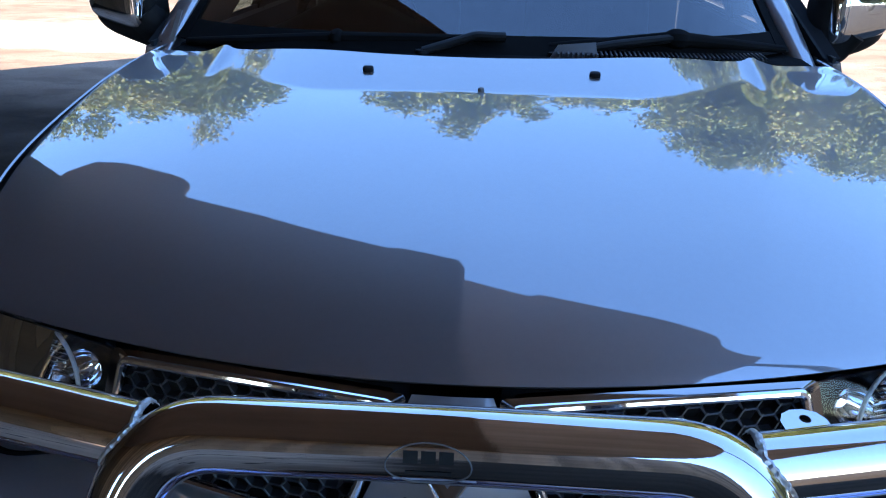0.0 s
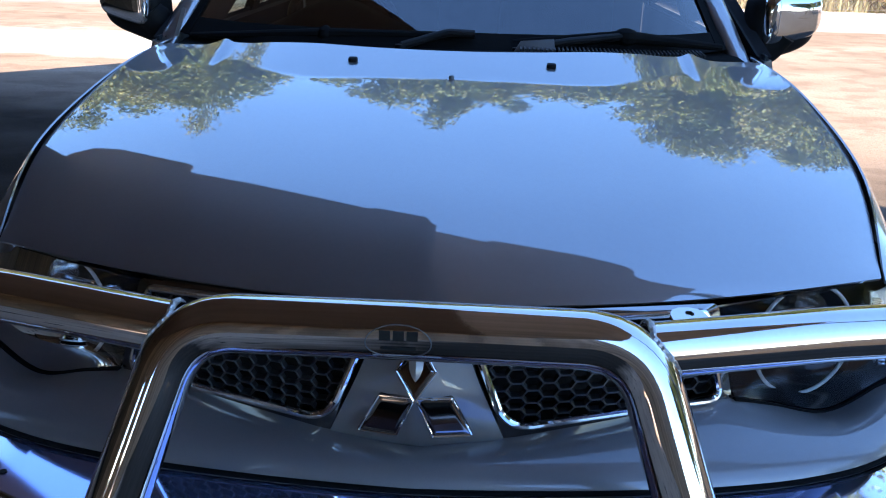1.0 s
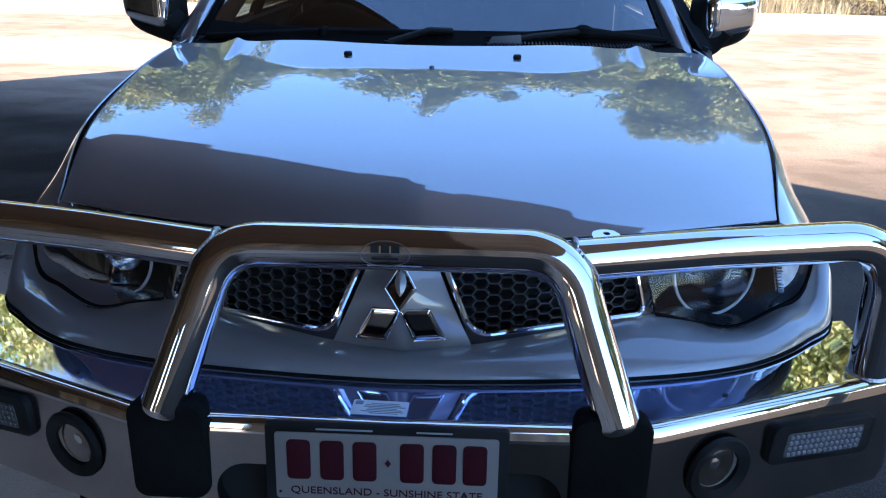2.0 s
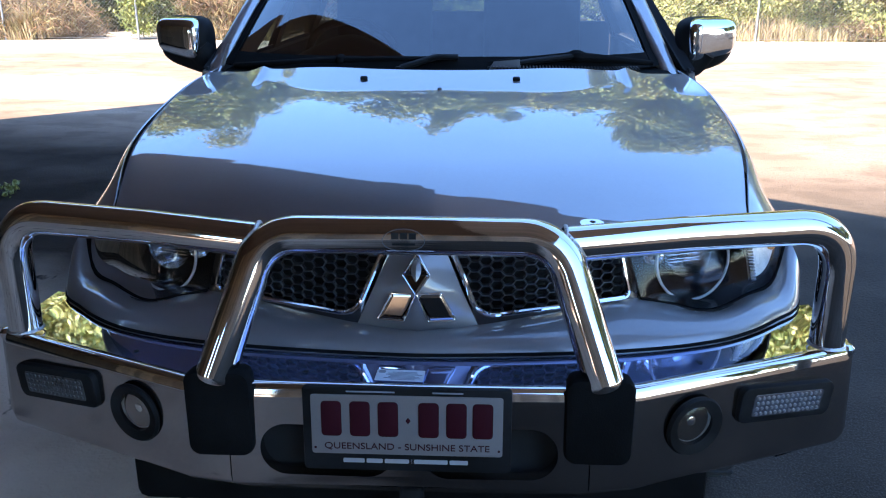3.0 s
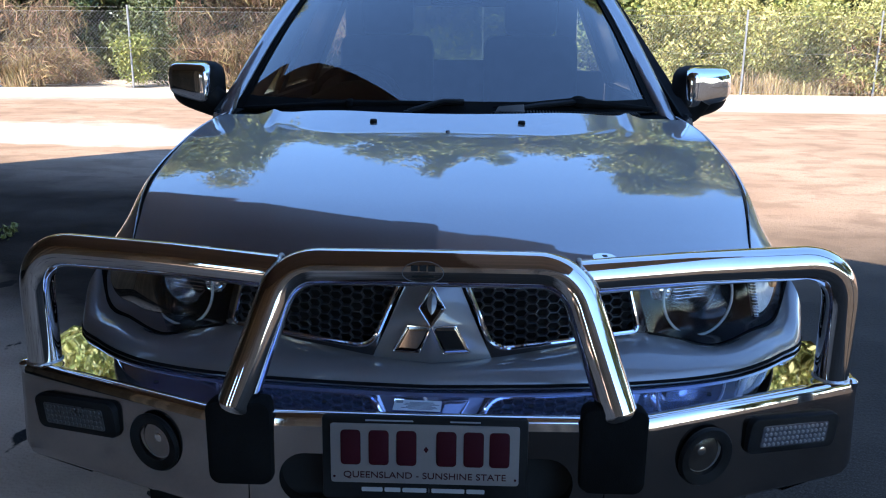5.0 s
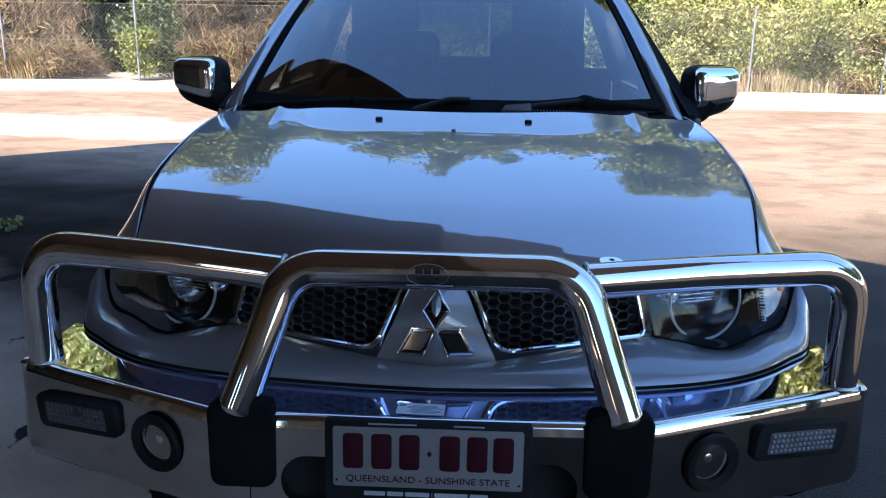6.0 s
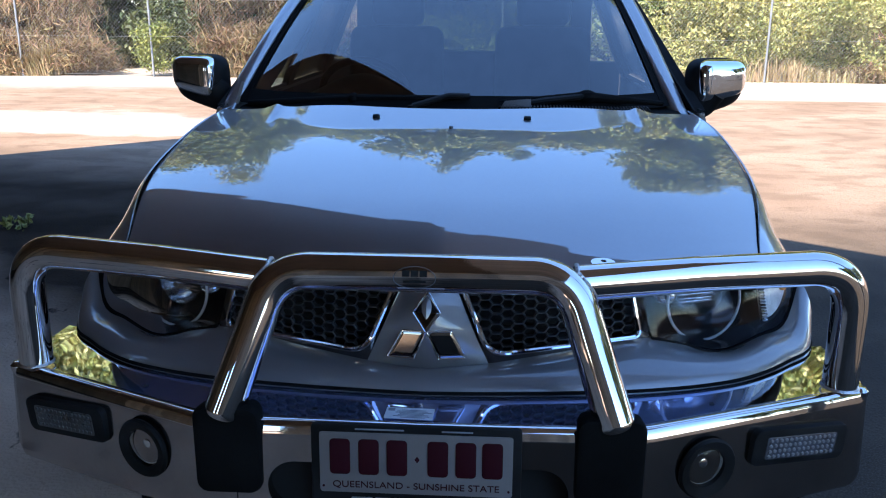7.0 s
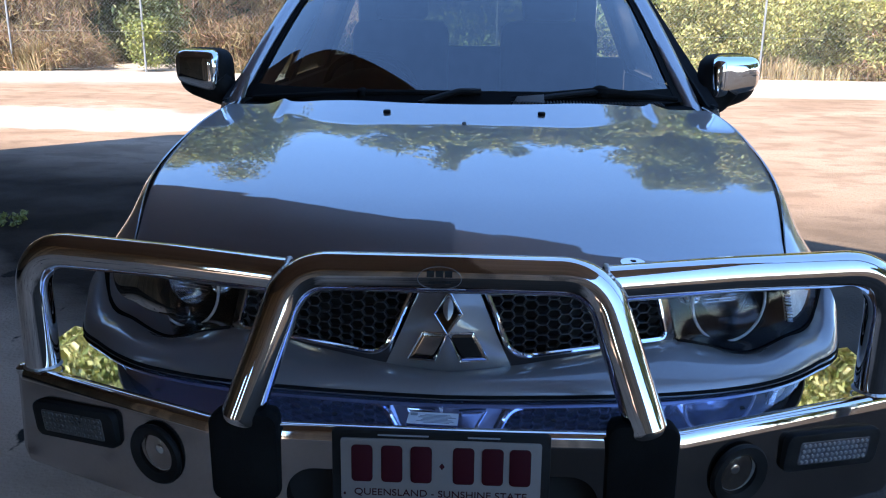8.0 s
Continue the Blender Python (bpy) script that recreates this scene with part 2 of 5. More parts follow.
def tube(points, r, seg=20, closed=False, bm=None, flat=1.0, caps=True, taper=None):
    """A round bar swept along a polyline."""
    bm = bm or bmesh.new()
    pts = [Vector(p) for p in points]
    n = len(pts)
    rings, ref = [], None
    for i, p in enumerate(pts):
        a = pts[i - 1] if (i > 0 or closed) else p
        b = pts[(i + 1) % n] if (i < n - 1 or closed) else p
        t = (b - a).normalized()
        if ref is None:
            ref = t.orthogonal().normalized() if abs(t.z) > 0.9 else t.cross(Vector((0, 0, 1))).normalized()
        ref = (ref - t * ref.dot(t)).normalized()
        other = t.cross(ref)
        rr = r * (taper(i / (n - 1)) if taper else 1)
        rings.append([bm.verts.new(p + (ref * math.cos(q) + other * math.sin(q) * flat) * rr) for q in (2 * math.pi * k / seg for k in range(seg))])
    for i in range(n if closed else n - 1):
        a, b = rings[i], rings[(i + 1) % n]
        for k in range(seg):
            bm.faces.new((a[k], a[(k + 1) % seg], b[(k + 1) % seg], b[k]))
    if caps and not closed:
        bm.faces.new(rings[0][::-1])
        bm.faces.new(rings[-1])
    bmesh.ops.recalc_face_normals(bm, faces=bm.faces[:])
    return bm


def block(size, m, bevel=0.0, seg=2, bm=None):
    """A box with softened edges at the pose m."""
    b = bmesh.new()
    bmesh.ops.create_cube(b, size=1)
    bmesh.ops.scale(b, vec=size, verts=b.verts[:])
    if bevel:
        bmesh.ops.bevel(b, geom=b.edges[:], offset=bevel, segments=seg, affect="EDGES", profile=0.5)
    bmesh.ops.transform(b, matrix=m, verts=b.verts[:])
    if bm is None:
        return b
    me = bpy.data.meshes.new("tmp")
    b.to_mesh(me)
    b.free()
    bm.from_mesh(me)
    bpy.data.meshes.remove(me)
    return bm


def slab(outline, m, depth, bevel=0.0, bm=None, seg=2):
    """An outline in the pose's x-y plane, pulled up by depth along its z."""
    bm = bm or bmesh.new()
    vs = [bm.verts.new(m @ Vector((x, y, 0))) for x, y in outline]
    f = bm.faces.new(vs)
    ext = bmesh.ops.extrude_face_region(bm, geom=[f])
    top = [v for v in ext["geom"] if isinstance(v, bmesh.types.BMVert)]
    bmesh.ops.translate(bm, vec=m.to_3x3() @ Vector((0, 0, depth)), verts=top)
    if bevel:
        tops = [e for e in ext["geom"] if isinstance(e, bmesh.types.BMEdge)]
        bmesh.ops.bevel(bm, geom=tops, offset=bevel, segments=seg, affect="EDGES", profile=0.5)
    bmesh.ops.recalc_face_normals(bm, faces=bm.faces[:])
    return bm


def round_rect(w, h, r, n=5):
    out = []
    for cx, cy, a in ((w / 2 - r, h / 2 - r, 0), (-w / 2 + r, h / 2 - r, 90), (-w / 2 + r, -h / 2 + r, 180), (w / 2 - r, -h / 2 + r, 270)):
        for k in range(n + 1):
            q = radians(a + 90 * k / n)
            out.append((cx + r * math.cos(q), cy + r * math.sin(q)))
    return out


def oval(w, h, n=32):
    return [(w / 2 * math.cos(2 * math.pi * k / n), h / 2 * math.sin(2 * math.pi * k / n)) for k in range(n)]


def lathe(profile, m, seg=32, bm=None):
    """A turned body: (radius, height) pairs about the pose's z."""
    bm = bm or bmesh.new()
    rings = [[bm.verts.new(m @ Vector((r * math.cos(2 * math.pi * k / seg), r * math.sin(2 * math.pi * k / seg), h))) for k in range(seg)] for r, h in profile]
    for a, b in zip(rings, rings[1:]):
        for k in range(seg):
            bm.faces.new((a[k], a[(k + 1) % seg], b[(k + 1) % seg], b[k]))
    return bm


def facing(at, normal, up=(0, 0, 1)):
    """A pose whose z looks along normal and whose y is as upright as can be."""
    z = Vector(normal).normalized()
    x = Vector(up).cross(z).normalized()
    y = z.cross(x)
    return Matrix.Translation(at) @ Matrix((x, y, z)).transposed().to_4x4()


def smooth(a, b, t):
    t = min(max((t - a) / (b - a), 0), 1)
    return t * t * (3 - 2 * t)


# ---- the pickup ----
truck = thing("pickup_truck", (0, 2.6, 0), "silver-grey double-cab pickup with polished alloy bull bar on the ground", "pickup truck")

# bonnet
hood_x = spline((0, 0.3, 0.6, 0.85, 1), (0.782, 0.846, 0.858, 0.844, 0.812))


def rising(start, at, slope):
    """Height along the bonnet, summed up from a smooth run of slopes."""
    f = spline(at, slope)
    z = [start]
    for k in range(400):
        z.append(z[-1] + f((k + 0.5) / 400) / 400)
    def height(v):
        q = min(max(v, 0), 1) * 400
        i = min(int(q), 399)
        return z[i] + (z[i + 1] - z[i]) * (q - i)
    return height


hood_ze = rising(0.949, (0, 0.04, 0.14, 0.3, 0.55, 0.85, 1), (0.47, 0.456, 0.37, 0.245, 0.190, 0.160, 0.150))
hood_zc = rising(0.957, (0, 0.02, 0.085, 0.205, 0.366, 0.53, 0.665, 0.77, 1), (1.0, 0.80, 0.506, 0.288, 0.207, 0.170, 0.145, 0.130, 0.111))
lip_line = spline((0, 0.20, 0.37, 0.468, 0.55, 0.585, 0.604, 0.63, 0.66, 0.70, 0.75, 0.90), (1.112, 1.114, 1.130, 1.185, 1.258, 1.262, 1.225, 1.290, 1.36, 1.395, 1.41, 1.43))


def hood_front(x):
    return 0.318 + 0.34 * x * x


def hood_rear(x):
    return 1.33 + 0.30 * x * x


def hood(u, v):
    s = 2 * u - 1
    x = s * hood_x(v)
    y = hood_front(x) + (hood_rear(x) - hood_front(x)) * v
    ze, zc = hood_ze(v), hood_zc(v)
    z = ze + (zc - ze) * (1 - abs(s) ** 5.5)
    # soft prow crease down the middle, and a raised centre between two shoulder creases
    z -= 0.032 * (0.10 - max(0.0, 0.10 - abs(x))) * smooth(0.75, 0.25, v) * smooth(0, 0.05, v)
    edge = 0.395 + 0.235 * v
    off = abs(x) - edge
    fold = (off + math.sqrt(off * off + 0.00006)) / 2
    z -= 0.05 * smooth(0.0, 0.12, v) * (fold - (hood_x(v) - edge) * abs(s) ** 6)
    # shallow hollow along each crease, deepest just before the rear lip
    z -= 0.0045 * math.exp(-((abs(x) - edge - 0.004) / 0.019) ** 2) * smooth(0.66, 0.83, v) * smooth(0.97, 0.83, v)
    # upturned lip along the rear edge
    past = y - lip_line(abs(x))
    z += 0.150 * (past + math.sqrt(past * past + 0.00004)) / 2 * (1 - abs(s) ** 12)
    return x, y, z


part("bonnet", sheet(lambda u, v: hood(u, 0.945 * v), 260, 160, 0.006), PAINT, truck, "silver metallic bonnet with a clear gloss", sharp=60)

def on_hood(x, y):
    """Height of the bonnet's skin at a place in plan."""
    v = (y - hood_front(x)) / (hood_rear(x) - hood_front(x))
    return hood(0.5 + 0.5 * x / hood_x(v), v)[2]


# washer nozzles on the bonnet
for sx in (-1, 1):
    m = pose(sx * 0.240, 1.205, on_hood(sx * 0.240, 1.205) - 0.003, 14)
    bm = slab(round_rect(0.023, 0.018, 0.007), m, 0.012, 0.004)
    part("washer_nozzle", bm, PLASTIC, truck, "small black washer nozzle")

part("bonnet_stud", slab(oval(0.013, 0.011, 16), pose(0.004, 1.118, on_hood(0.004, 1.118) - 0.003, 9), 0.011, 0.004), GREYPLASTIC, truck, "small grey round stud on the bonnet")

# cowl panel below the windscreen, ribbed
def cowl(u, v):
    x = (2 * u - 1) * 0.79
    return x, hood_rear(x) - 0.08 + 0.26 * v, 1.197 - 0.028 * (x / 0.79) ** 2 + 0.012 * v
cowl_panel = part("cowl_panel", sheet(cowl, 40, 4, 0.006), RUBBER, truck, "black cowl panel below the windscreen")
bm = bmesh.new()
for k in range(46):
    x = 0.17 + k * 0.011
    block((0.004, 0.07, 0.006), pose(x, hood_rear(x) + 0.03, 1.214 - 0.028 * (x / 0.79) ** 2, 3), 0, 1, bm)
part("vent_rib", bm, DASH, cowl_panel)

# windscreen with black edge, roof, pillars
def screen(u, v):
    s = 2 * u - 1
    a = Vector((0.775 * s, 1.36 + 0.06 * s * s + 0.19 * s ** 4, 1.19))
    b = Vector((0.62 * s, 2.41 + 0.04 * s * s + 0.10 * s ** 4, 1.735 - 0.03 * s * s))
    p = a.lerp(b, v)
    return p.x - 0.024, p.y - 0.02 * math.sin(math.pi * v), p.z + 0.02 * math.sin(math.pi * v)
screen_ob = part("windscreen", sheet(screen, 24, 16), SCREEN, truck, "curved windscreen reflecting the sky")
screen_ob.visible_shadow = False
for sx in (0, 1):
    # left seal widened over the pillar, its black standing in for a dark reflection
    seal = lambda u, v: Vector(screen(1.008 - 0.022 * u, v) if sx else screen(0.034 * u - 0.018, v)) + Vector((0, -0.003, 0.004))
    part("screen_seal", sheet(seal, 3, 16, 0.003), RUBBER, truck, "black windscreen edge seal")
    pts = [Vector(screen(sx, k / 12)) + Vector(((2 * sx - 1) * 0.034, 0.02, 0.002)) for k in range(13)]
    pts[0] = pts[0] + Vector(((2 * sx - 1) * 0.02, -0.03, -0.05))
    part("a_pillar", tube(pts, 0.033, 14, flat=0.8), PAINT, truck)
top = lambda u, v: Vector(screen(u, 0.93 + 0.07 * v)) + Vector((0, -0.003, 0.003))
frit = lambda u, v: Vector(screen(u, 0.075 * v)) + Vector((0, -0.003, 0.003))
part("screen_footer", sheet(frit, 24, 2, 0.003), RUBBER, truck)
part("screen_header", sheet(top, 20, 2, 0.003), GLOSSY_BLACK, truck)


def roof(u, v):
    s = 2 * u - 1
    x = s * (0.64 + 0.03 * math.sin(math.pi * v))
    y = 2.41 + 0.14 * s * s + (3.62 - 2.41 - 0.14 * s * s) * v
    z = 1.74 + 0.05 * math.sin(math.pi * min(1, v * 1.1) ** 0.8) - 0.035 * abs(s) ** 3 - 0.05 * v ** 4
    return x, y, z
part("cab_roof", sheet(roof, 24, 20, 0.03), PAINT, truck, sharp=50)

# body sides with wheel arches
FRONT_AXLE, REAR_AXLE = 0.98, 3.98


def arch_low(y, base):
    low = base
    for yw in (FRONT_AXLE, REAR_AXLE):
        d = 0.44 ** 2 - (y - yw) ** 2
        if d > 0:
            low = max(low, 0.40 + math.sqrt(d))
    return low


def side(y0, y1, ztop, x_top):
    def f(u, v):
        y = y0 + (y1 - y0) * u
        low = arch_low(y, 0.47)
        z = low + (ztop(y) - low) * v
        h = (z - 0.47) / (ztop(y) - 0.47)
        x = x_top + 0.055 * math.sin(math.pi * min(1, h * 0.9 + 0.12)) ** 0.7
        return x, y, z
    return f


def mirrored(f, sx):
    def g(u, v):
        x, y, z = f(u, v)
        return sx * x, y, z
    return g


def fender_line(y):
    v = min(max((y - 0.52) / 1.0, 0), 1)
    return hood_x(v), hood_ze(v)


def fender(u, v):
    # v runs from the bonnet gap out and down; u from the headlamp back to the door
    y0 = 0.515 + 0.20 * smooth(0, 0.55, v) - 0.02 * smooth(0.6, 1, v)
    y = y0 + (1.56 - y0) * u
    xe, ze = fender_line(y)
    xe, ze = xe + 0.0035, ze - 0.002
    low = arch_low(y, 0.62)
    out = 0.930 + 0.012 * math.sin(math.pi * u)
    a = smooth(0, 0.42, v)
    if v < 0.42:
        q = v / 0.42 * math.pi / 2
        k, w = 1 - 0.35 * smooth(0.2, 0.0, u), v / 0.42
        return (xe + (out - xe) * (math.sin(q) * (1 - k) + w ** 0.95 * k), y,
                ze - 0.10 * (1 - math.cos(q)) * (1 - k) - 0.19 * w ** 1.25 * k)
    w = (v - 0.42) / 0.58
    drop = 0.10 + 0.09 * (1 - 0.35 * smooth(0.2, 0.0, u))
    z = (ze - drop) + (low - (ze - drop)) * w
    return out + 0.018 * math.sin(math.pi * min(1, w * 1.2)), y, z


for sx in (-1, 1):
    part("front_wing", sheet(mirrored(fender, sx), 40, 22, 0.004), PAINT, truck, sharp=60)
    bm = sheet(mirrored(side(1.565, 2.62, lambda y: 1.175, 0.875), sx), 30, 12, 0.02)
    door = part("front_door", bm, PAINT, truck)
    part("door_handle", block((0.03, 0.16, 0.03), pose(sx * 0.945, 2.5, 1.02), 0.012), CHROME, door, "chrome door handle")
    bm = sheet(mirrored(side(2.626, 3.56, lambda y: 1.175, 0.875), sx), 40, 12, 0.02)
    door = part("rear_door", bm, PAINT, truck)
    part("door_handle", block((0.03, 0.16, 0.03), pose(sx * 0.945, 3.42, 1.02), 0.012), CHROME, door, "chrome door handle")
    part("tray_side", sheet(mirrored(side(3.62, 5.18, lambda y: 1.20, 0.868), sx), 60, 12, 0.03), PAINT, truck)
    # side glass and pillars above the belt line
    def glazing(y0, y1, y2, y3):
        def f(u, v):
            y = (y0 + (y1 - y0) * u) * (1 - v) + (y2 + (y3 - y2) * u) * v
            return sx * (0.885 - 0.215 * v), y, 1.18 + 0.50 * v
        return f
    for name, q in (("front_side_glass", (1.74, 2.56, 2.46, 2.58)), ("rear_side_glass", (2.66, 3.42, 2.66, 3.36))):
        g = part(name, sheet(glazing(*q), 4, 6), TINT if "front" in name else PRIVACY, truck, "tinted side window")
        g.visible_shadow = False
    for q in ((2.56, 2.66, 2.58, 2.66), (3.42, 3.60, 3.36, 3.58), (1.60, 1.74, 2.44, 2.47)):
        part("window_pillar", sheet(glazing(*q), 3, 8, 0.03), PLASTIC, truck)
    trim = glazing(1.60, 2.17, 2.44, 2.78)
    part("pillar_trim", sheet(lambda u, v: Vector(trim(u, v)) + Vector((-0.034 * sx, 0, 0)), 3, 8, 0.006), LINING, truck, "dark grey pillar trim")
    part("door_trim", sheet(lambda u, v: (sx * 0.868, 1.58 + 1.98 * u, 0.60 + 0.585 * v), 3, 3, 0.008), LINING, truck, "dark grey door trim")
    # door mirrors: base arm, black shell and chrome cap
    mirror = part("door_mirror", tube(rounded([(sx * 0.86, 1.74, 1.18), (sx * 0.90, 1.73, 1.185), (sx * 0.935, 1.71, 1.24)], 0.03), 0.035, 12, flat=1.4), PLASTIC, truck, "black door mirror base")

    def shell(grow, shift):
        def f(u, v):
            # closed loop u round the outline, v from the front dome to the back edge
            q = 2 * math.pi * u
            c, s = math.cos(q), math.sin(q)
            ex = abs(c) ** 0.5 * (1 if c > 0 else -1)
            ez = abs(s) ** 0.55 * (1 if s > 0 else -1)
            k = (math.sin(v * math.pi / 2)) ** 0.42
            w, h = 0.112 * grow, 0.092 * grow
            px = ex * w * k * (1 - 0.08 * min(0, ez))
            pz = ez * h * k
            pz += -0.030 * max(0, -ez) * (1 - ex) * 0.5 * k + 0.020 * ex * k * (1 if ez < 0 else 0)
            return sx * (0.972 + px + shift) - 0.022, 1.70 + 0.10 * v ** 1.5 + 0.035 * ex * k, 1.262 + pz
        return f
    part("mirror_shell", sheet(shell(1.0, 0), 40, 10, 0.004), PLASTIC, mirror, "black mirror housing", sharp=60)

    def cap(u, v):
        q = 2 * math.pi * u
        c, s = math.cos(q), math.sin(q)
        ex = abs(c) ** 0.45 * (1 if c > 0 else -1)
        ez = abs(s) ** 0.5 * (1 if s > 0 else -1)
        k = math.sin(v * math.pi / 2) ** 0.5
        x = 0.990 + ex * 0.098 * k
        z = 1.277 + ez * 0.074 * k + 0.020 * ex * k * (1 if ez < 0 else 0)
        return sx * x - 0.022, 1.688 + 0.075 * v ** 2.2 + 0.035 * ex * k, z
    part("mirror_cap", sheet(cap, 40, 12, 0.004), CHROME, mirror, "chrome mirror cap", sharp=60)

for sx in (-1, 1):
    part("inner_wing", block((0.30, 0.95, 0.30), pose(sx * 0.72, 1.10, 0.80), 0.03), DARK, truck)

# cab back with the rear window, tray floor, tailgate
bm = bmesh.new()
for x0, x1, z0, z1 in ((-0.86, 0.86, 0.7, 1.24), (-0.68, -0.56, 1.24, 1.70), (0.56, 0.68, 1.24, 1.70), (-0.56, 0.56, 1.60, 1.70)):
    block((x1 - x0, 0.04, z1 - z0), pose((x0 + x1) / 2, 3.60, (z0 + z1) / 2), 0.006, 1, bm)
part("cab_back", bm, PAINT, truck)
part("rear_window", block((1.12, 0.006, 0.36), pose(0, 3.60, 1.42)), TINT, truck).visible_shadow = False
part("tray_floor", block((1.74, 1.50, 0.05), pose(0, 4.40, 0.72), 0.005), PLASTIC, truck)
part("tailgate", block((1.70, 0.05, 0.50), pose(0, 5.16, 0.95), 0.02), PAINT, truck)
part("rear_bumper", block((1.72, 0.14, 0.16), pose(0, 5.26, 0.55), 0.04), CHROME, truck)
part("underbody", block((1.50, 4.0, 0.18), pose(0, 2.9, 0.48), 0.05), DARK, truck)
part("engine_bay", block((1.30, 0.78, 0.42), pose(0, 1.04, 0.70), 0.05), DARK, truck)
part("floor_pan", block((1.66, 2.05, 0.06), pose(0, 2.55, 0.62), 0.02), DARK, truck)

# wheels
for yw in (FRONT_AXLE, REAR_AXLE):
    for sx in (-1, 1):
        m = facing((sx * 0.78, yw, 0.375), (sx, 0, 0))
        prof = [(0.20, -0.115), (0.25, -0.125), (0.32, -0.128), (0.355, -0.115), (0.372, -0.09), (0.375, 0), (0.372, 0.09), (0.355, 0.115), (0.32, 0.128), (0.25, 0.125), (0.20, 0.115)]
        tyre = part("wheel", lathe(prof, m, 48), TYRE, truck, "black all-terrain tyre on an alloy rim")
        part("rim", lathe([(0.0, 0.085), (0.06, 0.09), (0.09, 0.06), (0.17, 0.075), (0.205, 0.115), (0.212, 0.118), (0.205, 0.0)], m, 36), ALLOY_SHEET, tyre)
        bm = bmesh.new()
        for k in range(40):
            q = 2 * math.pi * k / 40
            block((0.10, 0.03, 0.012), m @ Matrix.Rotation(q, 4, "Z") @ pose(0.376, 0, 0.055 if k % 2 else -0.055, 0, 90, 0), 0.003, 1, bm)
        part("tread", bm, TYRE, tyre)

# ---- nose: painted bumper cover, grille, badge panel, headlamps ----
cover_yb = spline((0, 0.07, 0.30, 0.48, 0.60, 0.70, 0.83, 0.917, 0.95), (0.152, 0.155, 0.174, 0.201, 0.233, 0.277, 0.384, 0.490, 0.580))
cover_yt = spline((0, 0.135, 0.30, 0.50, 0.576, 0.69, 0.79, 0.88, 0.935), (0.246, 0.256, 0.302, 0.360, 0.384, 0.424, 0.484, 0.560, 0.665))
cover_zt = spline((0, 0.135, 0.30, 0.50, 0.576, 0.69, 0.79, 0.88, 0.935), (0.748, 0.758, 0.772, 0.788, 0.768, 0.735, 0.752, 0.774, 0.850))


def cover(u, v):
    s = 2 * u - 1
    sg, a = (1 if s >= 0 else -1), abs(s) ** 0.9
    xt, xb = 0.935 * a, 0.950 * a
    yt, zt, yb = cover_yt(xt), cover_zt(xt), cover_yb(xb)
    if v < 0.12:
        # return lip behind the lamps and the grille
        k = 1 - v / 0.12
        return sg * xt * (1 - 0.01 * k), yt + 0.03 * k, zt - 0.004 * k
    w = (v - 0.12) / 0.88
    if w < 0.72:
        q = w / 0.72 * math.pi / 2
        zb, zs = 0.728, 0.764 + 0.02 * xt * xt
        z = zb + (zs - zb) * math.cos(q) + 0.006 * math.sin(2 * q) + (zt - zs) * (1 - w / 0.72) ** (3 - 1.9 * smooth(0.74, 0.90, xt))
        return sg * (xt + (xb - xt) * math.sin(q)), yt + (yb - yt) * math.sin(q) ** 0.9, z
    k = (w - 0.72) / 0.28
    return sg * xb, yb + 0.05 * k * k, 0.728 - 0.20 * k


corner_side = lambda u, v: (0.946 - 0.010 * v ** 2 - 0.006 * u, 0.565 + 0.19 * u, 0.54 + (0.215 + 0.09 * u) * v)
for sx in (-1, 1):
    part("cover_side", sheet(mirrored(corner_side, sx), 6, 8, 0.004), SOFT_PAINT, truck)
bumper_cover = part("bumper_cover", sheet(cover, 96, 34, 0.004), SOFT_PAINT, truck, "painted silver bumper cover", sharp=60)


def nose_y(x, z):
    return 0.248 + 0.44 * x * x + 0.36 * max(0, z - 0.83)


def panel(u, v):
    s = 2 * u - 1
    z = 0.746 + (0.955 - 0.746) * v
    z += 0.012 * abs(s) * (1 - v)
    w = 0.137 + (0.050 - 0.137) * v
    yc = spline((0.74, 0.80, 0.86, 0.92, 0.96), (0.236, 0.222, 0.216, 0.240, 0.300))(z)
    ye = 0.256 + 0.36 * max(0, z - 0.85)
    x = s * w
    return x, yc + (ye - yc) * abs(s) ** 1.15, z


badge_panel = part("badge_panel", sheet(panel, 24, 20, 0.005), SOFT_PAINT, truck, "silver prow panel between the grilles", sharp=40)


def panel_y(x, z):
    v = (z - 0.746) / 0.209
    w = 0.137 + (0.050 - 0.137) * v
    s = min(1, abs(x) / w)
    return panel(0.5 + s / 2, v)[1]


